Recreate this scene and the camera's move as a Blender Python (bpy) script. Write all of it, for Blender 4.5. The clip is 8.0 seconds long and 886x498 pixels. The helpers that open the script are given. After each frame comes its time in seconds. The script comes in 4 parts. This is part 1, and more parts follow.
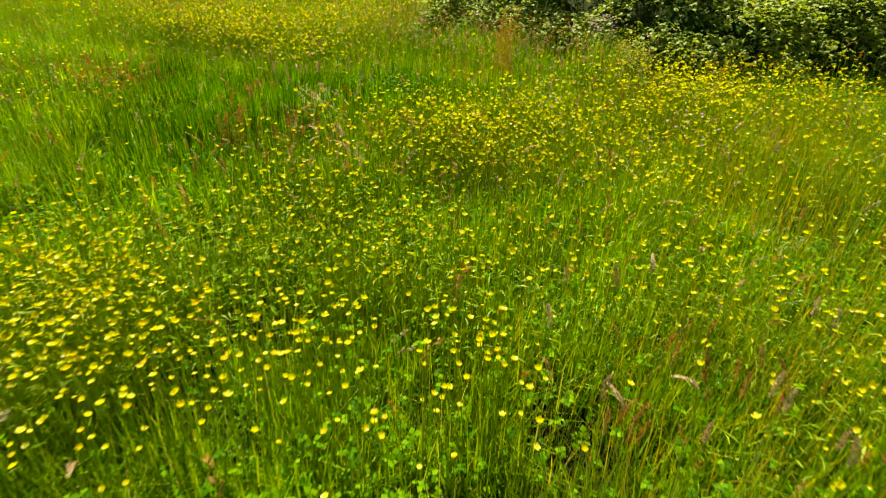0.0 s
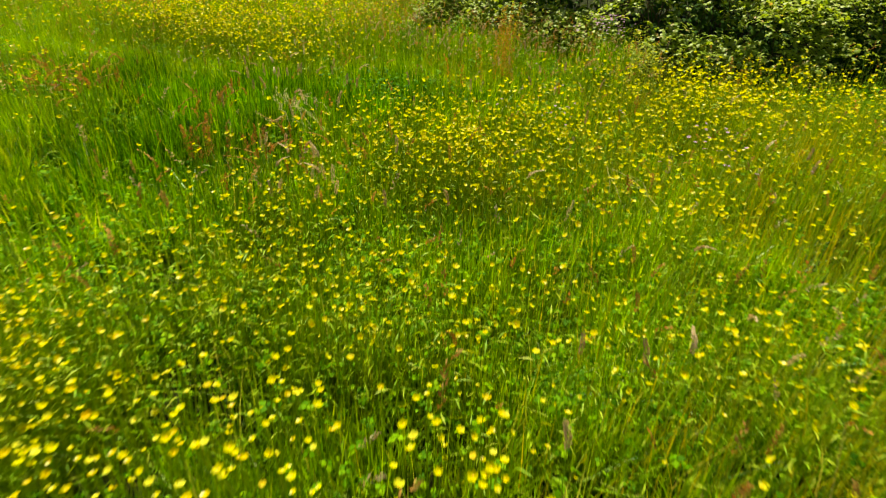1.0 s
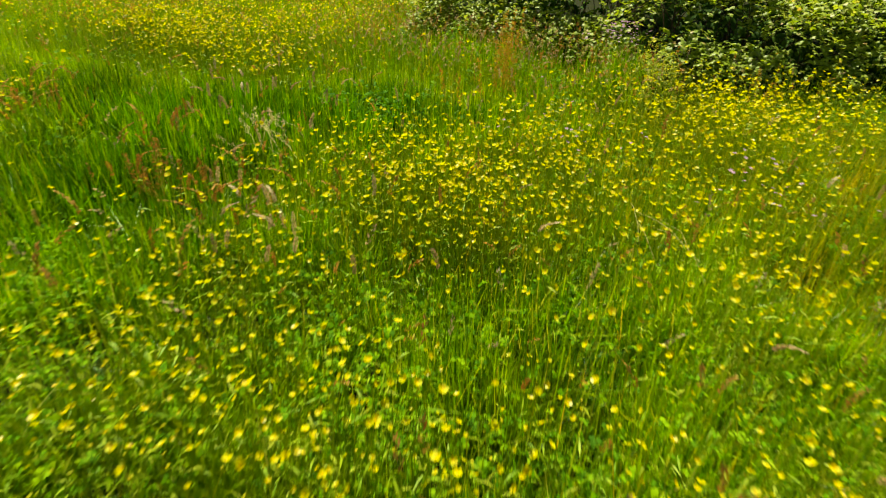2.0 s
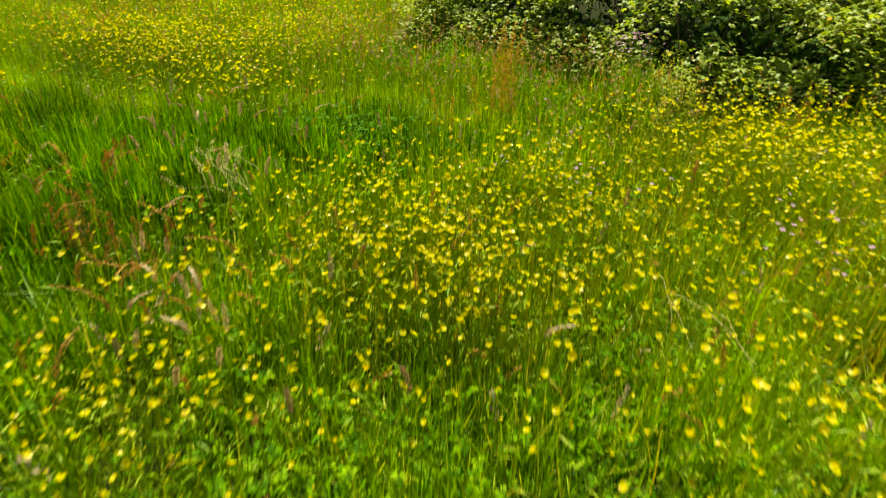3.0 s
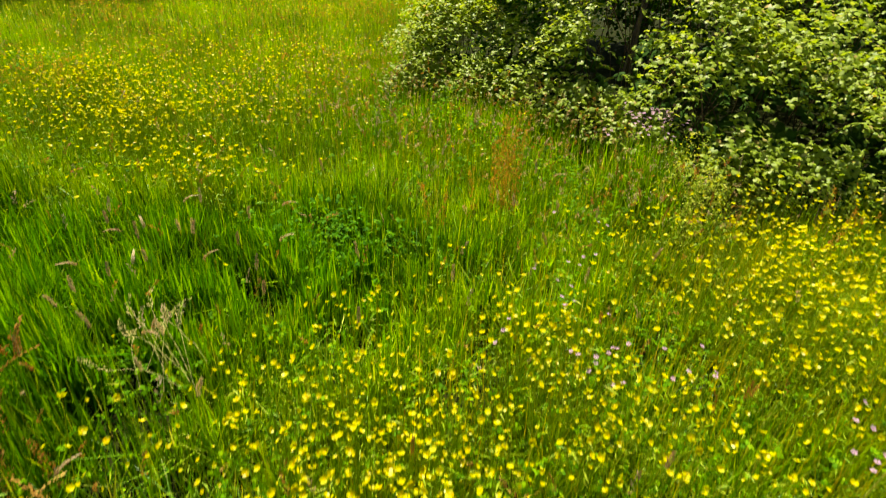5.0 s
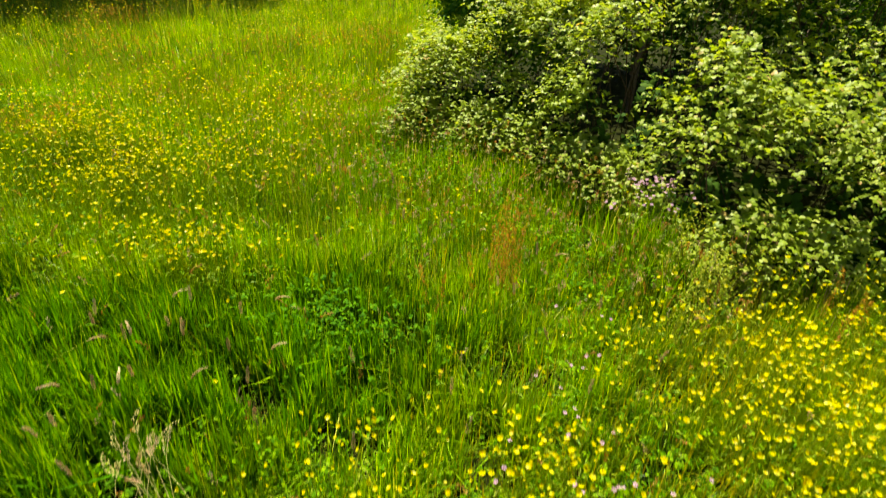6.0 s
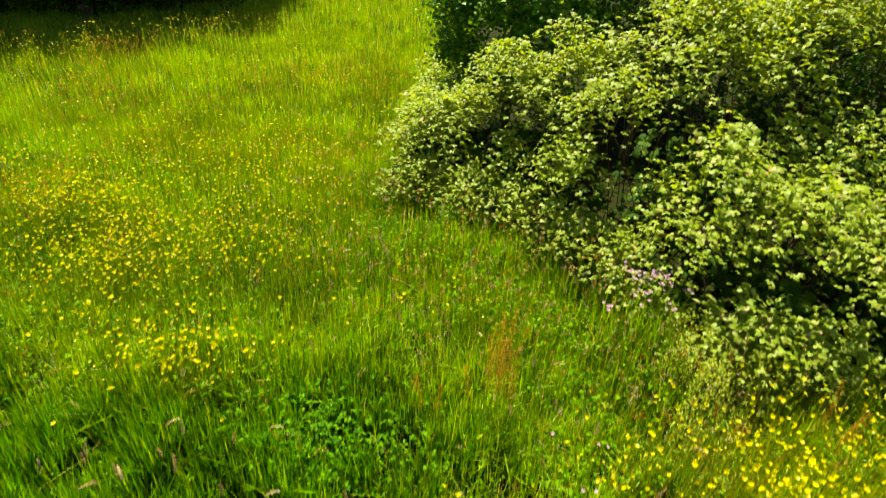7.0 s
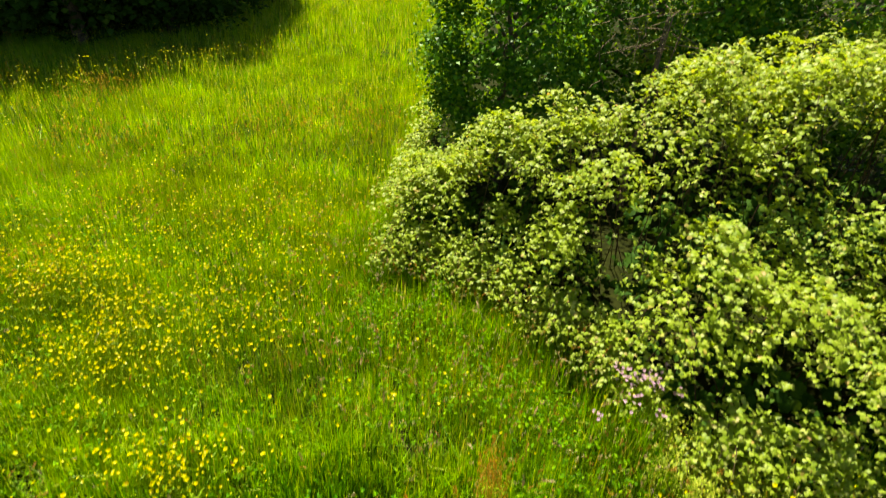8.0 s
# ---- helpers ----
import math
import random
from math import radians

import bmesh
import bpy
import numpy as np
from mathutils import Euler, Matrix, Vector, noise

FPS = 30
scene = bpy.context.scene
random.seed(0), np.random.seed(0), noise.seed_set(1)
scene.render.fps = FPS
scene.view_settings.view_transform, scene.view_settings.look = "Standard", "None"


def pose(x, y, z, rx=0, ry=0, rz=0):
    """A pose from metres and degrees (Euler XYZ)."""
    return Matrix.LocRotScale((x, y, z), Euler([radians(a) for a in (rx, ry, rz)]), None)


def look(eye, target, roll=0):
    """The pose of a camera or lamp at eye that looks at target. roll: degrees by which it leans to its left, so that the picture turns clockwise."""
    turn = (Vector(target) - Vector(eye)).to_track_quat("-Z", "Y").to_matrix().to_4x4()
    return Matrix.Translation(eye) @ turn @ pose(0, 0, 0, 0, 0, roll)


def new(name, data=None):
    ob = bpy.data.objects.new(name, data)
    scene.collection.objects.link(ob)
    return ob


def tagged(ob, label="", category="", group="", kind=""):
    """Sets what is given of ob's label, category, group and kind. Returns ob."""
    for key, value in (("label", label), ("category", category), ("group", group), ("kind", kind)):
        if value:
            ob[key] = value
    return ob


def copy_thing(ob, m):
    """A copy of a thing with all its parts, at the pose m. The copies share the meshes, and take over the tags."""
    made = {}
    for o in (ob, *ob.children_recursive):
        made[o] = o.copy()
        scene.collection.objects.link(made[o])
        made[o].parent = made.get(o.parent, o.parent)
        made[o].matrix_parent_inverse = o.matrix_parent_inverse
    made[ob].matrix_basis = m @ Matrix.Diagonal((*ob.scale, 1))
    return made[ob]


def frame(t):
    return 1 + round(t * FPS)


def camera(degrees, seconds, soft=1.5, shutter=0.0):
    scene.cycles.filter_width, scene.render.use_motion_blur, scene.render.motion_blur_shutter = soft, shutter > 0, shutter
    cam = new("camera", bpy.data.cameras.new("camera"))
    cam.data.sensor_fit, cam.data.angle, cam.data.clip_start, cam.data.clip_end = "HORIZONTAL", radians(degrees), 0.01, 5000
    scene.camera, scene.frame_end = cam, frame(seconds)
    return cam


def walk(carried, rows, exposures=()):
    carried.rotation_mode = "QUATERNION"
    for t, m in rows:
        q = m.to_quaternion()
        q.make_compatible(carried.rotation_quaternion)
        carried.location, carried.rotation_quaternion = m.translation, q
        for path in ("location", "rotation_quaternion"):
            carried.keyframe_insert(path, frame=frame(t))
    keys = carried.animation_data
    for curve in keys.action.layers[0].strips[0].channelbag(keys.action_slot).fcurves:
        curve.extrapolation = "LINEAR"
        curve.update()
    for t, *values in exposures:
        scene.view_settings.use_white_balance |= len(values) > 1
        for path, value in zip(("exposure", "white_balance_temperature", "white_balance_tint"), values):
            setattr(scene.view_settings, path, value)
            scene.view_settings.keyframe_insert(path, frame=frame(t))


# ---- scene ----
cam = camera(77.3, 8.0, soft=1.15, shutter=0.65)
PATH = [
    (0, (0.592, 0.308, 1.186), (0.287, 2.019, 0.196), 1.8),
    (0.5, (0.58, 0.462, 1.167), (0.278, 2.175, 0.18), 1.8),
    (1, (0.551, 0.649, 1.168), (0.26, 2.354, 0.164), 2.3),
    (1.5, (0.531, 0.853, 1.144), (0.236, 2.564, 0.15), 2.1),
    (1.7, (0.516, 0.944, 1.137), (0.226, 2.655, 0.143), 2.3),
    (2.8, (0.48, 1.431, 1.11), (0.183, 3.146, 0.125), 1.9),
    (3, (0.473, 1.51, 1.132), (0.175, 3.225, 0.146), 1.9),
    (3.5, (0.441, 1.72, 1.237), (0.151, 3.429, 0.239), 2.4),
    (4, (0.406, 1.891, 1.31), (0.123, 3.598, 0.307), 2.6),
    (4.2, (0.396, 1.95, 1.332), (0.114, 3.655, 0.324), 2.7),
    (5.3, (0.351, 2.226, 1.551), (0.069, 3.924, 0.533), 2.6),
    (5.5, (0.338, 2.277, 1.612), (0.058, 3.974, 0.592), 2.7),
    (6, (0.308, 2.403, 1.764), (0.031, 4.104, 0.748), 2.7),
    (6.5, (0.268, 2.53, 1.959), (-0.001, 4.232, 0.944), 2.8),
    (7, (0.249, 2.676, 2.194), (-0.021, 4.377, 1.176), 2.8),
    (7.5, (0.245, 2.809, 2.409), (-0.027, 4.512, 1.396), 2.8),
    (8, (0.212, 2.946, 2.654), (-0.048, 4.653, 1.643), 3.1),
]
walk(cam, [(t, look(eye, target, roll)) for t, eye, target, roll in PATH], [(0.0, 1.31, 7100, 2), (1.7, 1.24, 7100, 2), (3.0, 1.30, 7100, 2), (4.2, 1.36, 7100, 2), (5.5, 1.47, 7100, 2), (6.5, 1.60, 7100, 2), (8.0, 1.68, 7100, 2)])

# ---- sky and sun ----
SUN_AZ, SUN_EL = radians(20), radians(61)      # ahead and a little to the left of the way, a high summer sun
world = bpy.data.worlds.new("summer_sky")
scene.world = world
world.use_nodes = True
wn = world.node_tree.nodes
sky = wn.new("ShaderNodeTexSky")
sky.sky_type, sky.sun_disc, sky.sun_elevation, sky.sun_rotation = "NISHITA", False, SUN_EL, -SUN_AZ
wn["Background"].inputs[1].default_value = 0.038
world.node_tree.links.new(sky.outputs[0], wn["Background"].inputs[0])
sun = new("sun", bpy.data.lights.new("sun", "SUN"))
sun.data.energy, sun.data.angle, sun.data.color = 5.0, radians(0.53), (1.0, 0.94, 0.80)
to_sun = Vector((-math.sin(SUN_AZ) * math.cos(SUN_EL), math.cos(SUN_AZ) * math.cos(SUN_EL), math.sin(SUN_EL)))
sun.matrix_world = look(to_sun * 50, (0, 0, 0))

# ---- materials ----


def shader(name):
    m = bpy.data.materials.new(name)
    m.use_nodes = True
    nt = m.node_tree
    for n in list(nt.nodes):
        nt.nodes.remove(n)
    return m, nt, nt.nodes.new("ShaderNodeOutputMaterial")


def ramp_of(nt, factor, stops):
    r = nt.nodes.new("ShaderNodeValToRGB")
    while len(r.color_ramp.elements) < len(stops):
        r.color_ramp.elements.new(0.5)
    for e, (p, c) in zip(r.color_ramp.elements, stops):
        e.position, e.color = p, (*c, 1)
    nt.links.new(factor, r.inputs[0])
    return r.outputs[0]


def noise_of(nt, scale, detail=3.0):
    tc = nt.nodes.new("ShaderNodeTexCoord")
    n = nt.nodes.new("ShaderNodeTexNoise")
    n.inputs["Scale"].default_value, n.inputs["Detail"].default_value = scale, detail
    nt.links.new(tc.outputs["Object"], n.inputs["Vector"])
    return n.outputs["Fac"]


def mixed(nt, factor, a, b, blend="MIX"):
    m = nt.nodes.new("ShaderNodeMix")
    m.data_type, m.blend_type = "RGBA", blend
    for sock, v in ((m.inputs[0], factor), (m.inputs[6], a), (m.inputs[7], b)):
        if isinstance(v, (int, float)):
            sock.default_value = v
        elif isinstance(v, tuple):
            sock.default_value = (*v, 1)
        else:
            nt.links.new(v, sock)
    return m.outputs[2]


def leafy(name, stops, patch=None, patch_scale=0.8, through_light=0.4, warm=(1.5, 1.25, 0.4), rough=0.6, single=False, grain=60.0, spec=0.12, stand=0.0):
    """A leaf surface: its colour differs from blade to blade, and from patch to patch; light shines through."""
    m, nt, out = shader(name)
    if single:
        rnd = nt.nodes.new("ShaderNodeObjectInfo").outputs["Random"]
    else:
        rnd = nt.nodes.new("ShaderNodeNewGeometry").outputs["Random Per Island"]
    col = ramp_of(nt, rnd, stops)
    if patch:
        f = nt.nodes.new("ShaderNodeMapRange")
        f.inputs[1].default_value, f.inputs[2].default_value = 0.42, 0.62
        nt.links.new(noise_of(nt, patch_scale, 4.0), f.inputs[0])
        col = mixed(nt, f.outputs[0], col, mixed(nt, 0.7, col, patch))
    if stand:
        # stands of a deeper or a paler kind, a hand to a stride across
        for size, low in ((stand, 0.62), (stand * 4.3, 0.74)):
            q = nt.nodes.new("ShaderNodeMapRange")
            q.inputs[1].default_value, q.inputs[2].default_value, q.inputs[3].default_value, q.inputs[4].default_value = 0.36, 0.64, low, 1.22
            nt.links.new(noise_of(nt, size, 3.0), q.inputs[0])
            col = mixed(nt, 1.0, col, q.outputs[0], "MULTIPLY")
    g = nt.nodes.new("ShaderNodeMapRange")
    g.inputs[3].default_value, g.inputs[4].default_value = 0.7, 1.3
    nt.links.new(noise_of(nt, grain, 2.0), g.inputs[0])
    col = mixed(nt, 1.0, col, g.outputs[0], "MULTIPLY")
    b = nt.nodes.new("ShaderNodeBsdfPrincipled")
    b.inputs["Roughness"].default_value = rough
    b.inputs["Specular IOR Level"].default_value = spec
    nt.links.new(col, b.inputs["Base Color"])
    t = nt.nodes.new("ShaderNodeBsdfTranslucent")
    nt.links.new(mixed(nt, 1.0, col, warm, "MULTIPLY"), t.inputs[0])
    mx = nt.nodes.new("ShaderNodeMixShader")
    mx.inputs[0].default_value = through_light
    nt.links.new(b.outputs[0], mx.inputs[1])
    nt.links.new(t.outputs[0], mx.inputs[2])
    nt.links.new(mx.outputs[0], out.inputs[0])
    return m


def solid(name, low, high, scale, rough=0.85, bump=0.4):
    m, nt, out = shader(name)
    b = nt.nodes.new("ShaderNodeBsdfPrincipled")
    n = noise_of(nt, scale, 6.0)
    big = noise_of(nt, scale * 0.06, 3.0)
    col = ramp_of(nt, n, ((0.3, low), (0.7, high)))
    col = mixed(nt, big, col, mixed(nt, 0.5, col, low))
    nt.links.new(col, b.inputs["Base Color"])
    b.inputs["Roughness"].default_value = rough
    b.inputs["Specular IOR Level"].default_value = 0.05
    bp = nt.nodes.new("ShaderNodeBump")
    bp.inputs["Strength"].default_value, bp.inputs["Distance"].default_value = bump, 0.01
    nt.links.new(n, bp.inputs["Height"])
    nt.links.new(bp.outputs[0], b.inputs["Normal"])
    nt.links.new(b.outputs[0], out.inputs[0])
    return m


GRASS = leafy("meadow_grass", ((0.0, (0.026, 0.10, 0.001)), (0.3, (0.085, 0.24, 0.002)), (0.7, (0.235, 0.46, 0.005)), (0.92, (0.39, 0.50, 0.016)), (1.0, (0.55, 0.54, 0.10))), patch=(0.23, 0.36, 0.002), through_light=0.42, rough=0.42, spec=0.32, stand=1.3)
LUSH = leafy("lush_grass", ((0.0, (0.018, 0.08, 0.001)), (0.5, (0.068, 0.215, 0.002)), (0.85, (0.15, 0.33, 0.003)), (1.0, (0.26, 0.41, 0.006))), through_light=0.40, rough=0.42, spec=0.2, stand=1.7)
HERB = leafy("herb_leaf", ((0.0, (0.035, 0.11, 0.001)), (0.6, (0.105, 0.25, 0.002)), (1.0, (0.24, 0.39, 0.005))), through_light=0.42, rough=0.65, spec=0.05)
BROAD = leafy("broad_leaf", ((0.0, (0.02, 0.09, 0.001)), (0.6, (0.06, 0.18, 0.002)), (1.0, (0.13, 0.28, 0.004))), through_light=0.36, rough=0.6, spec=0.04)
CULM = leafy("grass_stalk", ((0.0, (0.13, 0.30, 0.004)), (0.5, (0.23, 0.39, 0.012)), (0.9, (0.38, 0.46, 0.05)), (1.0, (0.54, 0.52, 0.15))), through_light=0.4, rough=0.4, spec=0.3)
RANK = leafy("rank_grass", ((0.0, (0.05, 0.16, 0.002)), (0.55, (0.14, 0.31, 0.003)), (0.85, (0.26, 0.40, 0.01)), (1.0, (0.42, 0.38, 0.10))), through_light=0.45, stand=2.0)
GOLD = leafy("golden_grass", ((0.0, (0.30, 0.30, 0.004)), (0.6, (0.46, 0.42, 0.012)), (1.0, (0.58, 0.46, 0.05))), through_light=0.4)
STEM = leafy("flower_stem", ((0.0, (0.16, 0.31, 0.004)), (0.7, (0.30, 0.41, 0.012)), (1.0, (0.40, 0.45, 0.03))), through_light=0.42, rough=0.5, spec=0.15)
PETAL = leafy("buttercup_petal", ((0.0, (0.56, 0.42, 0.0005)), (0.25, (0.60, 0.53, 0.001)), (0.8, (0.65, 0.61, 0.003)), (0.96, (0.72, 0.70, 0.05)), (1.0, (0.64, 0.42, 0.001))), through_light=0.5, warm=(1.1, 1.12, 0.5), rough=0.32, grain=200, spec=0.15)
BUD = leafy("buttercup_bud", ((0.0, (0.22, 0.30, 0.006)), (0.6, (0.36, 0.38, 0.01)), (1.0, (0.60, 0.50, 0.01))), through_light=0.35, grain=200)
HEART = leafy("buttercup_heart", ((0.0, (0.55, 0.36, 0.004)), (1.0, (0.70, 0.48, 0.006))), through_light=0.2, grain=300)
LILAC = leafy("lilac_petal", ((0.0, (0.36, 0.18, 0.28)), (1.0, (0.52, 0.33, 0.42))), through_light=0.35, warm=(1.0, 0.9, 1.0), grain=200)
FOG = leafy("seed_head_pink", ((0.0, (0.34, 0.22, 0.11)), (0.5, (0.46, 0.34, 0.19)), (1.0, (0.58, 0.47, 0.28))), through_light=0.38, warm=(1.2, 1.0, 0.7), rough=0.8, grain=350)
FOXTAIL = leafy("seed_head_dark", ((0.0, (0.28, 0.125, 0.02)), (0.5, (0.37, 0.19, 0.035)), (1.0, (0.46, 0.30, 0.07))), through_light=0.35, warm=(1.3, 0.9, 0.6), rough=0.8, grain=350)
SORREL = leafy("sorrel_fruit", ((0.0, (0.40, 0.18, 0.02)), (0.5, (0.52, 0.27, 0.03)), (1.0, (0.54, 0.38, 0.06))), through_light=0.40, warm=(1.3, 1.0, 0.6), rough=0.7, grain=300)
DRY = leafy("dry_stem", ((0.0, (0.20, 0.12, 0.05)), (0.6, (0.36, 0.23, 0.10)), (1.0, (0.46, 0.34, 0.17))), through_light=0.15, warm=(1, 1, 1), rough=0.8, grain=120)
STRAW = leafy("dry_straw", ((0.0, (0.36, 0.31, 0.08)), (1.0, (0.52, 0.44, 0.17))), through_light=0.2, warm=(1, 1, 0.9), rough=0.6, grain=120)
BRAMBLE = leafy("bramble_leaf", ((0.0, (0.14, 0.215, 0.008)), (0.45, (0.225, 0.31, 0.02)), (0.86, (0.32, 0.385, 0.05)), (0.96, (0.44, 0.45, 0.14)), (1.0, (0.44, 0.26, 0.08))), patch=(0.28, 0.36, 0.02), patch_scale=2.2, through_light=0.45, warm=(1.33, 1.22, 0.5), rough=0.45, spec=0.18)
PALE = leafy("young_leaf", ((0.0, (0.18, 0.28, 0.01)), (0.7, (0.34, 0.40, 0.03)), (1.0, (0.48, 0.46, 0.07))), through_light=0.42)
HAW = leafy("hawthorn_leaf", ((0.0, (0.025, 0.09, 0.004)), (0.6, (0.07, 0.19, 0.008)), (1.0, (0.20, 0.34, 0.02))), through_light=0.36, rough=0.5, spec=0.15)
# far trees; also inside the brambles, where its dark tone stands for shade
TREE_AND_HOLLOW = leafy("far_tree_and_hollow_shade_leaf", ((0.0, (0.020, 0.050, 0.006)), (0.7, (0.036, 0.082, 0.009)), (1.0, (0.07, 0.12, 0.012))), through_light=0.2, rough=0.65, spec=0.03)
BARK = solid("bark", (0.06, 0.045, 0.03), (0.16, 0.125, 0.09), 40.0)
CANE = solid("bramble_cane", (0.04, 0.03, 0.015), (0.11, 0.065, 0.035), 60.0, rough=0.6)
TWIG = solid("dead_twig", (0.12, 0.08, 0.055), (0.26, 0.19, 0.13), 60.0)
# soil tone lowered to stand for shade under the brambles and between blades
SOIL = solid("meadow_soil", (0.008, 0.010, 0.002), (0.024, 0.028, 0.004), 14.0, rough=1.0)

# ---- mesh tools ----
rng = np.random.default_rng(7)


def mesh_of(name, v, f, mat, smooth=False):
    """One triangle mesh out of arrays of corners and faces."""
    v, f = np.asarray(v, dtype=np.float32), np.asarray(f, dtype=np.int32)
    me = bpy.data.meshes.new(name)
    me.vertices.add(len(v))
    me.vertices.foreach_set("co", v.ravel())
    me.loops.add(f.size)
    me.loops.foreach_set("vertex_index", f.ravel())
    me.polygons.add(len(f))
    me.polygons.foreach_set("loop_start", np.arange(0, f.size, 3, dtype=np.int32))
    if smooth:
        me.polygons.foreach_set("use_smooth", np.ones(len(f), dtype=bool))
    me.materials.append(mat)
    me.update(calc_edges=True)
    return me


def part(name, vf, mat, parent, label="", smooth=False):
    me = vf if isinstance(vf, bpy.types.Mesh) else mesh_of(name, *vf, mat, smooth)
    ob = new(name, me)
    ob.parent = parent
    return tagged(ob, label)


def thing(name, label, category, group="", at=None):
    ob = new(name)
    ob.empty_display_size = 0.05
    if at is not None:
        ob.matrix_basis = at
    return tagged(ob, label, category, group)


def stuff(name, vf, mat, label, category, smooth=False):
    return tagged(new(name, mesh_of(name, *vf, mat, smooth)), label, category, kind="stuff")


def join(*pieces):
    vs, fs, n = [], [], 0
    for v, f in pieces:
        vs.append(np.asarray(v, dtype=np.float32))
        fs.append(np.asarray(f, dtype=np.int32) + n)
        n += len(v)
    return np.concatenate(vs), np.concatenate(fs)


def turned(n, spin):
    """Rotations whose z is the unit row n, turned by spin about it."""
    n = n / np.linalg.norm(n, axis=1, keepdims=True)
    a = np.stack([np.cos(spin), np.sin(spin), np.zeros_like(spin)], 1)
    x = a - n * np.sum(a * n, 1, keepdims=True)
    x /= np.linalg.norm(x, axis=1, keepdims=True) + 1e-9
    return np.stack([x, np.cross(n, x), n], 2)


def scatter(shape, at, rot, size):
    """Copies of a small shape at many places, in one mesh."""
    v, f = np.asarray(shape[0], dtype=np.float32), np.asarray(shape[1], dtype=np.int32)
    size = np.asarray(size, dtype=np.float32)
    size = size[:, None, None] if size.ndim == 1 else size[:, None, :]
    w = np.einsum("nij,nvj->nvi", rot, v[None] * size) + at[:, None]
    g = f[None] + (np.arange(len(at)) * len(v))[:, None, None]
    return w.reshape(-1, 3), g.reshape(-1, 3)


def blades(at, length, width, lean, bend, segs=3, face=None, tip=0.0):
    """Grass blades: tapered strips that rise from `at` and bend over towards the angle lean."""
    n = len(at)
    d = np.stack([np.cos(lean), np.sin(lean), np.zeros(n)], 1)
    face = lean + np.pi / 2 + rng.normal(0, 0.6, n) if face is None else face
    s = np.stack([np.cos(face), np.sin(face), np.zeros(n)], 1)
    rows = []
    for k in range(segs + 1):
        u = k / segs
        c = at + d * (length * bend * u ** 1.8)[:, None]
        c[:, 2] += length * (u - 0.42 * np.minimum(bend, 1.2) * u ** 2.2)
        w = width * (0.75 + 0.5 * u if u < 0.34 else 1.0 - 0.9 * ((u - 0.34) / 0.66) ** 1.6) * 0.5
        if k < segs:
            rows += [c - s * w[:, None], c + s * w[:, None]]
        else:
            rows.append(c)
    m = 2 * segs + 1
    v = np.stack(rows, 1).reshape(-1, 3)
    f = []
    for k in range(segs - 1):
        f += [(2 * k, 2 * k + 1, 2 * k + 3), (2 * k, 2 * k + 3, 2 * k + 2)]
    f.append((2 * segs - 2, 2 * segs - 1, 2 * segs))
    g = np.asarray(f)[None] + (np.arange(n) * m)[:, None, None]
    return v, g.reshape(-1, 3)


def tube(points, radii, sides=4):
    """A tapered tube along a line of points."""
    p = np.asarray(points, dtype=float)
    v, f = [], []
    for i, r in enumerate(radii):
        t = p[min(i + 1, len(p) - 1)] - p[max(i - 1, 0)]
        t = t / (np.linalg.norm(t) + 1e-9)
        a = np.cross(t, (0.31, 0.95, 0.05) if abs(t[2]) > 0.6 else (0, 0, 1))
        a /= np.linalg.norm(a) + 1e-9
        b = np.cross(t, a)
        for k in range(sides):
            q = 2 * math.pi * k / sides
            v.append(p[i] + r * (math.cos(q) * a + math.sin(q) * b))
    for i in range(len(p) - 1):
        for k in range(sides):
            a, b = i * sides + k, i * sides + (k + 1) % sides
            f += [(a, b, b + sides), (a, b + sides, a + sides)]
    return np.array(v), np.array(f)


# small shapes, one unit in size
def blossom_shape(petals=5, cup=0.45, wide=0.62, notch=0.0):
    v, f = [], []
    for k in range(petals):
        a = 2 * math.pi * k / petals
        ca, sa = math.cos(a), math.sin(a)
        o = len(v)
        for r, w, z in ((0.08, 0.05, 0.0), (0.55, wide * 0.85, cup * 0.35), (0.55, -wide * 0.85, cup * 0.35), (0.95, wide * 0.55, cup), (0.95, -wide * 0.55, cup), (1.05 - notch, 0.0, cup * 1.05)):
            v.append((r * ca - w * sa, r * sa + w * ca, z))
        f += [(o, o + 1, o + 2), (o + 1, o + 3, o + 2), (o + 2, o + 3, o + 4), (o + 3, o + 5, o + 4)]
    return np.array(v), np.array(f)


def heart_shape():
    v = [(0.30 * math.cos(a), 0.30 * math.sin(a), 0.10) for a in np.arange(6) * math.pi / 3] + [(0, 0, 0.30)]
    return np.array(v), np.array([(k, (k + 1) % 6, 6) for k in range(6)])


def leaflet(length=1.0, wide=0.6, droop=0.25, fold=0.10):
    v = [(0, 0, 0), (0.35 * length, wide * 0.46, fold), (0.35 * length, -wide * 0.46, fold), (0.72 * length, wide * 0.36, fold * 0.7 - droop * 0.4),
         (0.72 * length, -wide * 0.36, fold * 0.7 - droop * 0.4), (length, 0, -droop), (0.36 * length, 0, 0.0), (0.72 * length, 0, -droop * 0.4)]
    f = [(0, 6, 1), (0, 2, 6), (1, 6, 7), (1, 7, 3), (2, 7, 6), (2, 4, 7), (3, 7, 5), (4, 5, 7)]
    return np.array(v), np.array(f)


def simple_leaf(length=1.0, wide=0.6, droop=0.2):
    v = [(0, 0, 0), (0.45 * length, wide * 0.5, 0.06), (0.45 * length, -wide * 0.5, 0.06), (length, 0, -droop)]
    return np.array(v), np.array([(0, 2, 1), (1, 2, 3)])


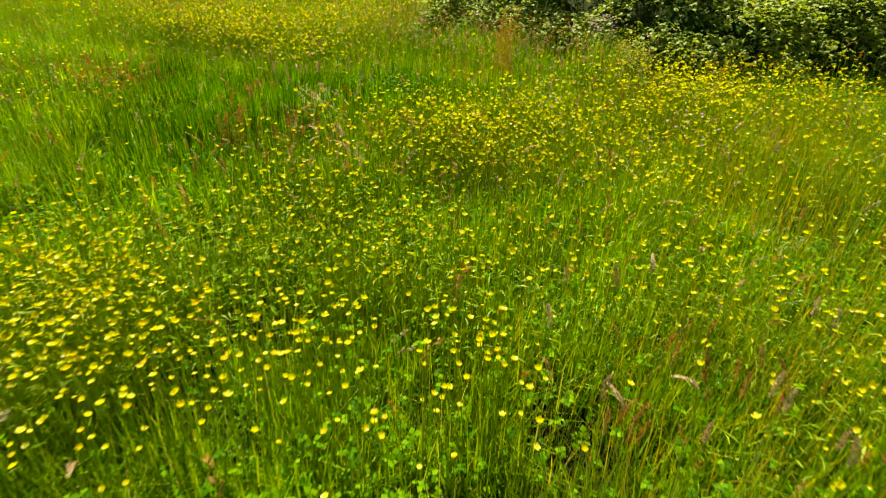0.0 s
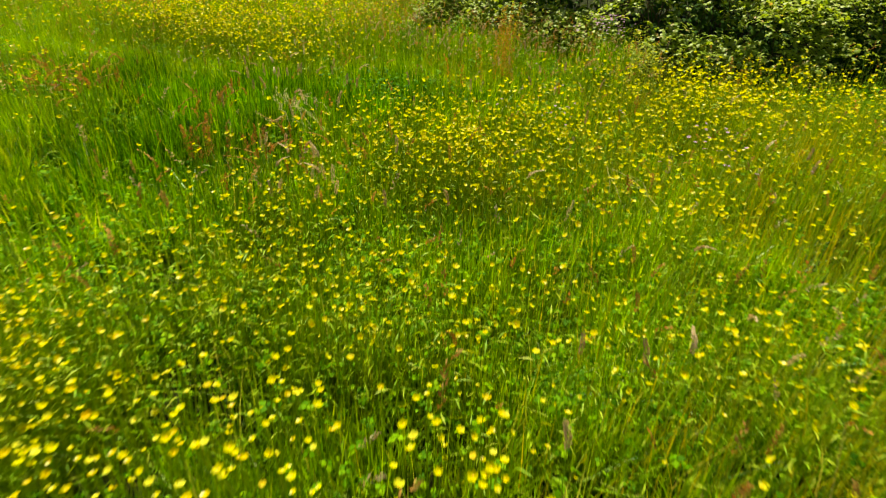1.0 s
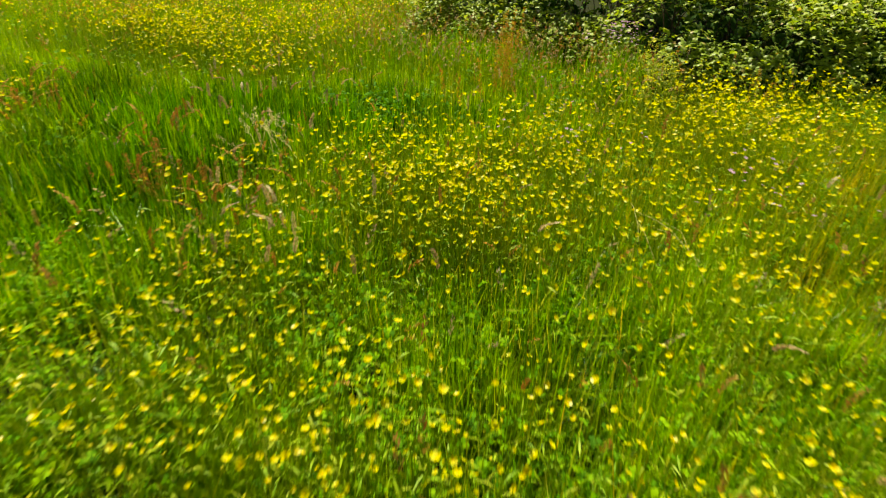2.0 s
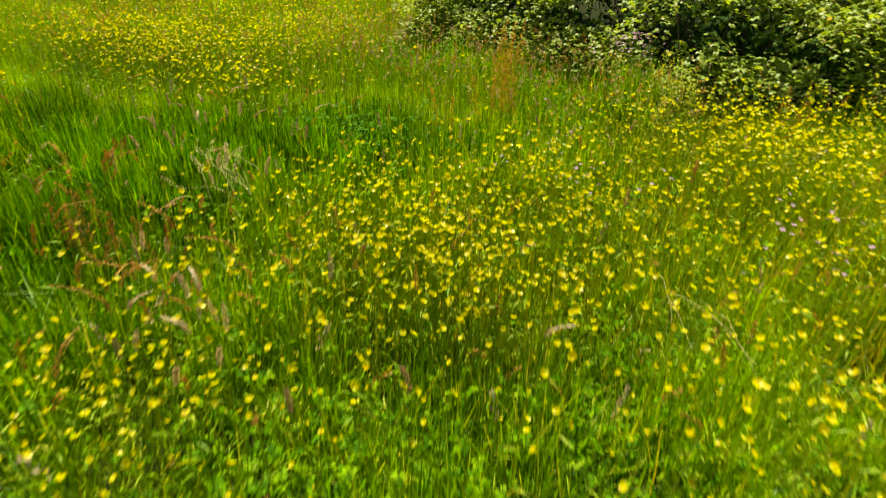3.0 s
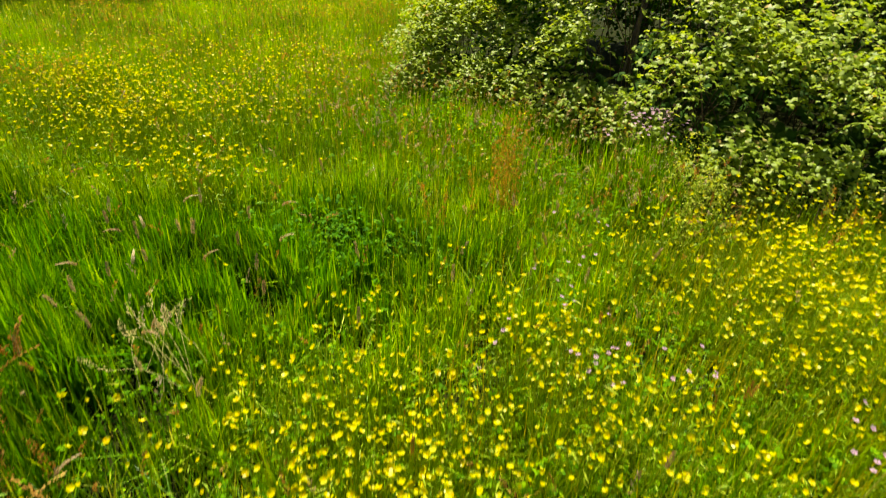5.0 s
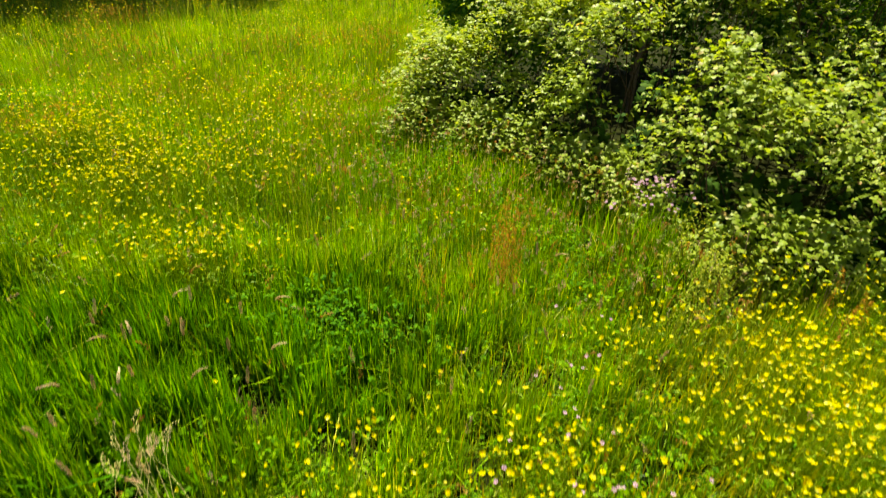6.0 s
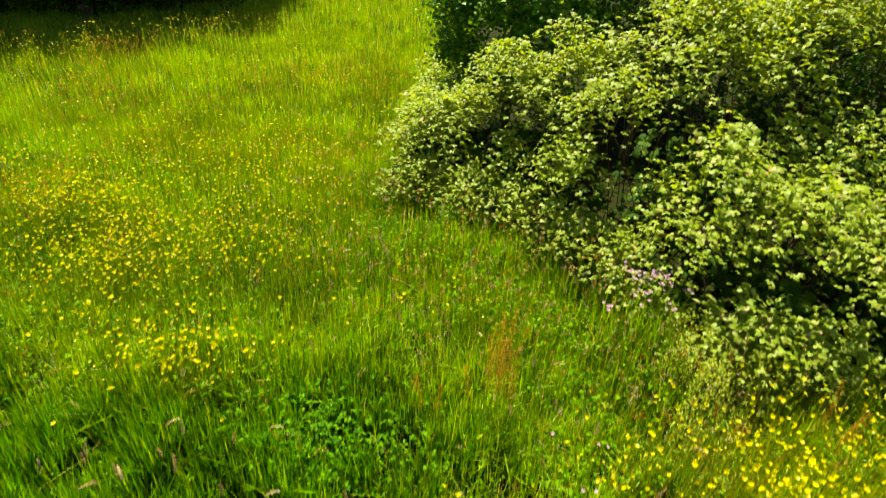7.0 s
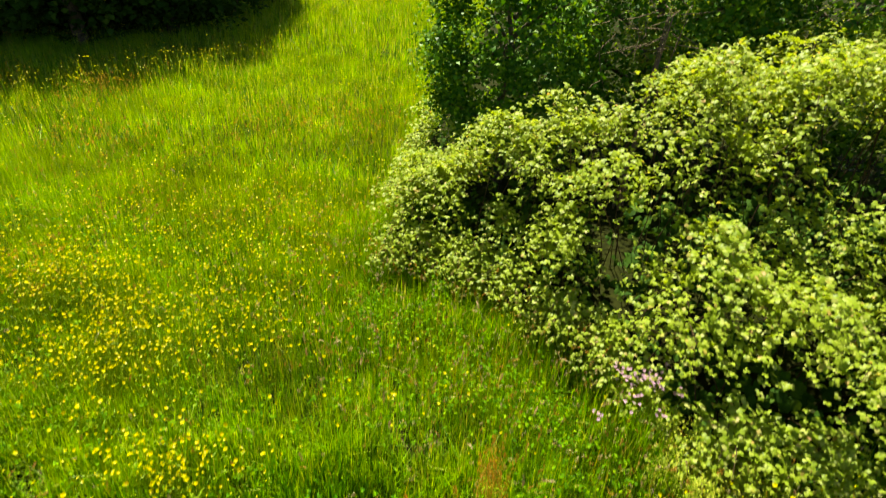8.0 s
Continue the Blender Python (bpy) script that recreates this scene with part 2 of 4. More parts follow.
def rotated(shape, angle, shift=(0, 0, 0)):
    c, s = math.cos(angle), math.sin(angle)
    return shape[0] @ np.array([[c, s, 0], [-s, c, 0], [0, 0, 1]]) + np.array(shift), shape[1]


def trefoil(piece, spread=1.25, stalk=0.25):
    return join(rotated(piece, 0, (stalk, 0, 0)), rotated(piece, spread, (stalk * 0.6, 0.03, 0)), rotated(piece, -spread, (stalk * 0.6, -0.03, 0)))


def oval_leaf(length=1.0, wide=0.92, droop=0.2, cup=0.10):
    """A rounded leaf that arches lengthwise."""
    v = [(0, 0, 0), (0.28 * length, wide * 0.44, cup), (0.28 * length, -wide * 0.44, cup), (0.74 * length, wide * 0.38, cup * 0.6 - droop * 0.4), (0.74 * length, -wide * 0.38, cup * 0.4 - droop * 0.4), (length, 0, -droop)]
    return np.array(v), np.array([(0, 2, 1), (1, 2, 4), (1, 4, 3), (3, 4, 5)])


def panicle(length, width, nod, count, seed, grain=0.006):
    """A loose seed head: many small husks set round an axis that nods over."""
    r = np.random.default_rng(seed)
    u = np.sort(r.uniform(0, 1, count))
    q = r.uniform(0, 6.28, count)
    out = width * np.sin(np.pi * np.clip(0.12 + 0.84 * u, 0, 1)) ** 0.8 * r.uniform(0.1, 1.0, count)
    c = np.stack([nod * length * u * u + out * np.cos(q), out * np.sin(q), length * (u - 0.45 * nod * u * u)], 1)
    d = np.stack([2 * nod * u + 0.5 * np.cos(q), 0.5 * np.sin(q), 1 - 0.9 * nod * u], 1)
    m = turned(d, q)
    # the husk's long side follows the axis
    m = np.stack([m[:, :, 2], m[:, :, 0], m[:, :, 1]], 2)
    return scatter(simple_leaf(1.0, 0.42, 0.08), c, m, grain * r.uniform(0.7, 1.5, count))


TREFOIL = trefoil(oval_leaf(), 1.35, 0.2)
WIDE_TREFOIL = trefoil(leaflet(1.0, 0.72, 0.22, 0.10))
CLOVER = trefoil(simple_leaf(1.0, 0.95, 0.15), 1.9, 0.1)
BLOSSOM, HEARTS = blossom_shape(), heart_shape()
def far_blossom_shape():
    v = [(math.cos(a), math.sin(a), 0.45 + 0.1 * (k % 2)) for k, a in enumerate(np.arange(6) * math.pi / 3)] + [(0, 0, 0)]
    return np.array(v), np.array([(k, (k + 1) % 6, 6) for k in range(6)])


FAR_BLOSSOM = far_blossom_shape()
FLAT_BLOSSOM = blossom_shape(5, 0.2, 0.42, 0.15)


def rise(p, amount):
    q = p.copy()
    q[:, 2] += amount
    return q


# ---- plan of the meadow ----
def soft_noise(x, y, scale, seed):
    """Smooth value noise from -1 to 1."""
    x, y = np.asarray(x) * scale + seed * 17.3, np.asarray(y) * scale + seed * 5.7
    table = np.random.default_rng(seed).uniform(-1, 1, (64, 64))
    i, j = np.floor(x).astype(int), np.floor(y).astype(int)
    u, w = x - i, y - j
    u, w = u * u * (3 - 2 * u), w * w * (3 - 2 * w)
    g = lambda a, b: table[a % 64, b % 64]
    return (g(i, j) * (1 - u) + g(i + 1, j) * u) * (1 - w) + (g(i, j + 1) * (1 - u) + g(i + 1, j + 1) * u) * w


def bump_at(x, y, cx, cy, rx, ry):
    return np.exp(-(((x - cx) / rx) ** 2 + ((y - cy) / ry) ** 2))


def lushness(x, y):
    """Where the tall dark grass grows without flowers."""
    v = bump_at(x, y, -1.27, 3.08, 0.55, 0.75) + bump_at(x, y, -1.22, 3.93, 0.85, 0.5) + 0.8 * bump_at(x, y, -0.41, 4.36, 0.6, 0.45) + 0.6 * bump_at(x, y, -2.42, 4.13, 0.5, 0.5) + 0.45 * bump_at(x, y, -0.8, 6.5, 0.7, 1.3)
    return np.clip(v + 0.15 * soft_noise(x, y, 2.5, 3), 0, 1.2)


FOOT = [(-4.0, 90.0), (-1.15, 9.5), (-0.95, 7.3), (-0.82, 6.72), (-0.4, 6.62), (0.05, 6.42), (0.4, 6.14), (0.7, 5.88), (0.95, 5.62), (1.12, 5.2), (1.3, 4.98), (1.6, 5.06), (1.9, 5.08), (2.1, 5.18), (2.6, 5.5), (4.0, 6.0), (9.0, 8.0)]


def foot(x):
    """The front line of the thicket along the meadow."""
    return np.interp(x, [p[0] for p in FOOT], [p[1] for p in FOOT])


def inside(x, y):
    return y - foot(x)


def mound(x, y):
    """Height of the thicket's leaf surface over the ground."""
    d = np.clip(inside(x, y), 0, None)
    h = 0.50 * (1 - np.exp(-d / 0.06)) + 0.65 * d
    # a ridge that falls off to the meadow's side and drops behind
    h = np.minimum(h, np.minimum(1.15 + 0.38 * np.clip(x, 0, 1.5), 0.5 + 0.9 * np.clip(x + 0.85, 0, 9)))
    h += 0.15 * soft_noise(x, y, 1.7, 11) * np.clip(d * 2, 0, 1) + 0.12 * soft_noise(x, y, 3.9, 12) * np.clip(d * 3, 0, 1)
    h -= 0.5 * bump_at(x, y, 1.2, 8.2, 0.6, 0.5) * np.clip(d, 0, 1)
    return np.maximum(h, 0.1)


def flowers_per_m2(x, y):
    drifts = [(-0.42, 1.20, 0.34, 0.26, 1000), (-0.08, 1.20, 0.25, 0.16, 380), (-0.30, 0.98, 0.30, 0.14, 330), (-0.87, 1.39, 0.28, 0.22, 130), (0.13, 1.74, 0.50, 0.15, 420), (0.16, 1.14, 0.16, 0.12, 230), (0.51, 1.26, 0.14, 0.20, 260),
              (-0.22, 2.2, 0.32, 0.18, 420), (0.85, 2.35, 0.40, 0.20, 200), (0.16, 2.88, 0.55, 0.45, 430), (0.56, 3.18, 0.5, 0.45, 400), (-0.14, 2.75, 0.22, 0.16, 200), (1.46, 3.83, 0.55, 0.50, 400),
              (1.26, 1.73, 0.35, 0.25, 280), (1.25, 1.2, 0.35, 0.3, 70), (1.41, 2.43, 0.5, 0.35, 90), (0.86, 1.78, 0.3, 0.3, 60), (2.09, 4.36, 0.5, 0.5, 380), (1.1, 4.27, 0.30, 0.25, 430), (1.86, 3.13, 0.45, 0.4, 150), (-2.9, 5.75, 0.80, 0.50, 430), (-2.12, 5.15, 0.50, 0.40, 460), (-2.2, 6.4, 1.2, 0.7, 110),
              (-1.28, 4.42, 0.40, 0.18, 700), (0.5, 2.75, 0.45, 0.35, 260), (0.45, 3.40, 0.28, 0.2, 380), (1.5, 3.9, 0.35, 0.4, 200), (-2.82, 3.58, 0.60, 0.35, 110), (-2.9, 6.9, 1.1, 0.7, 130), (-1.5, 6.3, 0.7, 0.6, 90), (-2.5, 9.4, 0.5, 0.3, 130), (-3.4, 6.2, 0.6, 0.5, 120), (-1.4, 5.7, 0.4, 0.3, 120), (-0.4, 5.06, 0.3, 0.12, 60), (-2.12, 3.28, 0.25, 0.2, 160), (-2.22, 2.63, 0.4, 0.4, 40)]
    d = 26 + 0 * x
    for cx, cy, rx, ry, n in drifts:
        d = d + (3.3 if cy < 2.0 else 2.2 if cy < 4.4 else 2.3) * n * bump_at(x, y, cx, cy, rx, ry)
    d = d + np.where(y > 4.6, np.clip(12 + 12 * (y - 4.6), 0, 62) + 110 * np.clip(0.4 * (y - 5), 0, 1) * np.clip(soft_noise(x, y, 0.9, 21) + 0.1, 0, 1), 0)
    d = d * (0.4 + 1.0 * np.clip(soft_noise(x, y, 3.2, 22) + 0.45, 0, 1.2))
    d = d * (1 - 0.82 * np.clip(bump_at(x, y, -0.1, 5.9, 0.95, 0.75) + bump_at(x, y, 0.7, 5.1, 0.45, 0.5), 0, 1))
    return d * np.clip(1 - 1.2 * lushness(x, y), 0.04, 1) * np.where(inside(x, y) > -0.05, 0, 1)


def sown(y0, y1, per_m2, left=1.0, right=0.62, pad=0.45, fn=None):
    """Random places in a stretch of meadow that widens with the distance."""
    xa, xb = -pad - left * y1, 0.5 + pad + right * y1
    n = rng.poisson(per_m2 * (xb - xa) * (y1 - y0))
    x, y = rng.uniform(xa, xb, n), rng.uniform(y0, y1, n)
    keep = (x > -pad - left * y) & (x < 0.5 + pad + right * y) & (inside(x, y) < 0.12)
    if fn is not None:
        keep &= rng.uniform(0, 1, n) * per_m2 < fn(x, y)
    return np.stack([x[keep], y[keep], np.zeros(keep.sum())], 1)


# ---- ground ----
def ground_height(x, y):
    return 0.02 * soft_noise(x, y, 1.3, 31) + 0.01 * soft_noise(x, y, 5.0, 32)


def build_ground():
    t = np.linspace(-1, 1, 161)
    ax = np.sign(t) * (np.abs(t) * 12 + np.abs(t) ** 5 * 800)
    X, Y = np.meshgrid(ax, ax + 6, indexing="ij")
    Z = ground_height(X, Y) * np.exp(-((X / 40) ** 2 + (Y / 40) ** 2))
    v = np.stack([X, Y, Z], 2).reshape(-1, 3)
    i = np.arange(160)
    a = (i[:, None] * 161 + i[None]).ravel()
    f = np.concatenate([np.stack([a, a + 161, a + 162], 1), np.stack([a, a + 162, a + 1], 1)])
    tagged(new("ground", mesh_of("ground", v, f, SOIL, True)), "dark green meadow soil under the grass, tone lowered for shade in gaps", "ground", kind="structure")


def grassed(name, mat, at, length, width, bend, segs, label, upright=1.0):
    n = len(at)
    x, y = at[:, 0], at[:, 1]
    # tufts lean together, the wind from the left a little over all
    own = 5.0 * soft_noise(x, y, 5.5, 43) + rng.normal(0, 0.9, n)
    lean = np.where(rng.uniform(0, 1, n) < 0.3, own, rng.uniform(0, 2 * np.pi, n))
    at = at.copy()
    at[:, 2] = ground_height(x, y) - 0.01
    return stuff(name, blades(at, length, width, lean, bend * upright, segs), mat, label, "grass")


def tufted(p):
    """Thins the grass between tufts."""
    t = soft_noise(p[:, 0], p[:, 1], 7.0, 44) + 0.6 * soft_noise(p[:, 0], p[:, 1], 15.0, 45)
    t = np.where(p[:, 1] > 4.5, 0.35 + 0.5 * t, t) - 0.45 * bump_at(p[:, 0], p[:, 1], -0.8, 1.85, 0.6, 0.5) - 0.4 * bump_at(p[:, 0], p[:, 1], -0.45, 2.35, 0.3, 0.25) - 0.3 * bump_at(p[:, 0], p[:, 1], 0.2, 0.85, 0.4, 0.25)
    return rng.uniform(0, 1, len(p)) < np.clip(0.6 + 1.15 * t, 0.06, 1)


def grass_sizes(p, lo, hi):
    n = len(p)
    return rng.uniform(lo, hi, n) * (0.82 + 0.22 * soft_noise(p[:, 0], p[:, 1], 2.2, 41) + 0.28 * soft_noise(p[:, 0], p[:, 1], 7.0, 44)) * (1 + 0.25 * np.clip(lushness(p[:, 0], p[:, 1]), 0, 1))


def build_grass():
    for y0, y1, per, lo, hi, w, segs in ((0.05, 2.1, 15000, 0.10, 0.33, 0.0046, 2), (2.1, 3.3, 12000, 0.13, 0.34, 0.0054, 2), (3.3, 5.0, 10500, 0.15, 0.33, 0.0064, 2), (5.0, 8.5, 6200, 0.15, 0.34, 0.0072, 1), (8.5, 15.0, 1700, 0.12, 0.34, 0.0140, 1), (15.0, 34.0, 380, 0.20, 0.45, 0.028, 1)):
        p = sown(y0, y1, per, 1.0, 0.62, 0.4) if y1 < 9 else sown(y0, y1, per, 0.95, -0.02, 0.6)
        p = p[tufted(p)]
        lush = rng.uniform(0, 1, len(p)) < np.clip(lushness(p[:, 0], p[:, 1]) * 1.3 - 0.1, 0.05, 0.97)
        n = len(p)
        size, wid = grass_sizes(p, lo, hi), w * rng.uniform(0.6, 1.4, n)
        bend = np.abs(rng.normal(0.2, 0.16, n)) + np.where(rng.uniform(0, 1, n) < 0.25, rng.uniform(0.2, 0.8, n), 0)
        grassed("meadow_grass", GRASS, p[~lush], size[~lush], wid[~lush], bend[~lush], segs, "fine yellow-green meadow grass in full sun")
        grassed("lush_grass", LUSH, p[lush], size[lush] * 0.95, wid[lush] * 1.5, bend[lush], segs, "tall dark green lush grass", 0.6)
    # rank grass along the foot of the thicket
    n = 26000
    x = rng.uniform(-1.6, 3.0, n)
    p = np.stack([x, foot(x) + rng.normal(-0.22, 0.22, n), np.zeros(n)], 1)
    p = p[(inside(p[:, 0], p[:, 1]) < 0.2) & (rng.uniform(0, 1, n) < 0.55 + 0.6 * soft_noise(p[:, 0], p[:, 1], 3.3, 47))]
    n = len(p)
    grassed("rank_grass", RANK, p, rng.uniform(0.26, 0.58, n) * np.where(p[:, 0] > 1.15, 0.62, 1.0) * (0.85 + 0.3 * soft_noise(p[:, 0], p[:, 1], 2.6, 48)), rng.uniform(0.003, 0.007, n), np.abs(rng.normal(0.15, 0.25, n)), 3, "tall rank grass along the foot of the brambles")
    # a paler, straw-gold stand of flowering grass
    for y0, y1, fn in ((0.5, 2.6, lambda x, y: 1300 * bump_at(x, y, 1.3, 1.3, 0.55, 0.8)), (1.6, 5.2, lambda x, y: 1500 * bump_at(x, y, 1.8, 3.7, 1.0, 1.1)), (3.6, 5.6, lambda x, y: 900 * bump_at(x, y, 1.6, 4.5, 0.6, 0.4)), (4.4, 6.8, lambda x, y: 300 * bump_at(x, y, 0.3, 5.6, 0.9, 0.7)), (2.2, 4.6, lambda x, y: 700 * bump_at(x, y, 0.4, 3.1, 0.5, 0.5))):
        p = sown(y0, y1, 1500, fn=fn)
        n = len(p)
        grassed("golden_grass", GOLD, p, rng.uniform(0.18, 0.42, n), rng.uniform(0.0018, 0.0036, n), np.abs(rng.normal(0.14, 0.2, n)), 2, "straw-gold flowering grass among the buttercups")
    # the meadow goes on, coarser, on all sides
    n = 260000
    p = np.stack([rng.normal(0, 4.8, n), rng.normal(2.0, 4.2, n), np.zeros(n)], 1)
    ragged = rng.normal(0, 0.35, n)
    seen = (p[:, 1] + 0.5 * ragged > 0.05) & (p[:, 0] + ragged > -0.4 - p[:, 1]) & (p[:, 0] + ragged < 0.9 + 0.62 * p[:, 1])
    p = p[~seen & (inside(p[:, 0], p[:, 1]) < 0)]
    n = len(p)
    grassed("meadow_grass", GRASS, p, rng.uniform(0.15, 0.36, n), rng.uniform(0.009, 0.020, n) * (1 + 0.12 * np.hypot(p[:, 0], p[:, 1])), np.abs(rng.normal(0.55, 0.35, n)), 1, "coarse meadow grass in full sun")
    for y0, y1, per, w in ((0.05, 2.2, 420, 0.0024), (2.2, 5.0, 120, 0.0017), (5.0, 9.0, 110, 0.0022), (9.0, 16.0, 110, 0.004), (16.0, 30.0, 70, 0.012)):
        p = sown(y0, y1, per) if y0 < 6 else sown(y0, y1, per, 0.95, -0.02, 0.6)
        n = len(p)
        grassed("grass_stalks", CULM, p, rng.uniform(0.28, 0.46, n), w * rng.uniform(0.7, 1.4, n), np.abs(rng.normal(0.06, 0.14, n)), 3 if y0 < 5 else 2, "thin pale flowering grass stalks")


def build_herbs():
    for y0, y1, per, s in ((0.05, 2.5, 3000, 0.0140), (2.5, 4.5, 1700, 0.014), (4.5, 7.0, 500, 0.017)):
        p = sown(y0, y1, per, fn=lambda x, y: per * np.clip(0.55 + 0.7 * soft_noise(x, y, 2.4, 81) - 0.1 * np.clip(x - 0.6, 0, 1), 0.12, 1))
        n = len(p)
        z = rng.uniform(0.06, 0.26, n) * (1 - 0.3 * lushness(p[:, 0], p[:, 1]))
        nrm = np.stack([rng.normal(0, 0.45, n), rng.normal(0, 0.45, n), np.ones(n)], 1)
        shape = CLOVER
        z = np.where(rng.uniform(0, 1, n) < 0.4, z * 0.45, z)
        stuff("herb_leaves", scatter(shape, rise(p, z), turned(nrm, rng.uniform(0, 6.28, n)), s * rng.uniform(0.6, 1.5, n)), HERB, "low three-lobed green leaves among the grass", "herb")
    # leafy weeds in the strip along the thicket
    p = sown(4.6, 8.2, 1900, fn=lambda x, y: 1900 * np.clip(np.exp(-((inside(x, y) + 0.55) / 0.55) ** 2) * (0.55 + 0.9 * soft_noise(x, y, 3.1, 83)), 0, 1))
    n = len(p)
    nrm = np.stack([rng.normal(0, 0.5, n), rng.normal(0, 0.5, n), np.ones(n)], 1)
    z = rng.uniform(0.16, 0.40, n) * (0.8 + 0.4 * soft_noise(p[:, 0], p[:, 1], 4.0, 84))
    stuff("weed_leaves", scatter(simple_leaf(1.0, 0.6, 0.2), rise(p, z), turned(nrm, rng.uniform(0, 6.28, n)), rng.uniform(0.014, 0.034, n)), HERB, "leafy green weeds along the thicket", "herb")
    # one dark clump of broad clover-like leaves
    n = 430
    p = np.stack([rng.normal(-0.48, 0.20, n), rng.normal(4.27, 0.14, n), rng.uniform(0.12, 0.30, n)], 1)
    nrm = np.stack([rng.normal(0, 0.4, n), rng.normal(0, 0.4, n), np.ones(n)], 1)
    stuff("broad_leaf_clump", scatter(WIDE_TREFOIL, p, turned(nrm, rng.uniform(0, 6.28, n)), rng.uniform(0.012, 0.022, n)), BROAD, "dark green clump of broad clover-like leaves", "herb")


# ---- buttercups ----
def stem_between(base, top, r):
    """Thin three-sided stems, many in one mesh."""
    n = len(base)
    mid = 0.5 * (base + top) + np.stack([rng.normal(0, 0.02, n), rng.normal(0, 0.02, n), np.zeros(n)], 1)
    v = []
    for c, k in ((base, 1.2), (mid, 1.0), (top, 0.8)):
        for q in (0.0, 2.1, 4.2):
            v.append(c + r * k * np.array([math.cos(q), math.sin(q), 0]))
    v = np.stack(v, 1).reshape(-1, 3)
    f = []
    for i in (0, 3):
        for k in range(3):
            a, b = i + k, i + (k + 1) % 3
            f += [(a, b, b + 3), (a, b + 3, a + 3)]
    return v, (np.asarray(f)[None] + (np.arange(n) * 9)[:, None, None]).reshape(-1, 3)


def buttercup_masters():
    made = []
    for k in range(8):
        h, r = 0.30 + 0.028 * k, 0.0058 + 0.0008 * (k % 4)
        plant = thing("buttercup", "yellow buttercup on a thin green stem in the grass", "flower", "buttercups in the meadow", pose(0, -60 - k, 0))
        bend = np.array([[0, 0, -0.01], [0.012, 0.01 * (k % 3), h * 0.5], [0.03, 0.012 * (k % 2), h]])
        part("stem", tube(bend, (0.0013, 0.0011, 0.0009), 4), STEM, plant)
        tilt = Vector((0.25 * math.sin(k * 2.1), 0.25 * math.cos(k * 1.3), 1))
        nrm = np.array([tilt])
        rot = turned(nrm, np.array([0.7 * k]))
        cup = blossom_shape(5, (0.22, 0.40, 0.30, 0.62)[k % 4], 0.62)
        head = part("blossom", scatter(cup, bend[2:3], rot, np.array([r])), PETAL_ONE, plant, "glossy yellow cup of five petals")
        part("flower_heart", scatter(HEARTS, bend[2:3], rot, np.array([r])), HEART, head)
        made.append(plant)
    return made


PETAL_ONE = leafy("buttercup_petal_single", ((0.0, (0.56, 0.42, 0.0005)), (0.25, (0.60, 0.53, 0.001)), (0.8, (0.65, 0.61, 0.003)), (0.96, (0.72, 0.70, 0.05)), (1.0, (0.64, 0.42, 0.001))), through_light=0.5, warm=(1.1, 1.12, 0.5), rough=0.32, grain=200, spec=0.15, single=True)


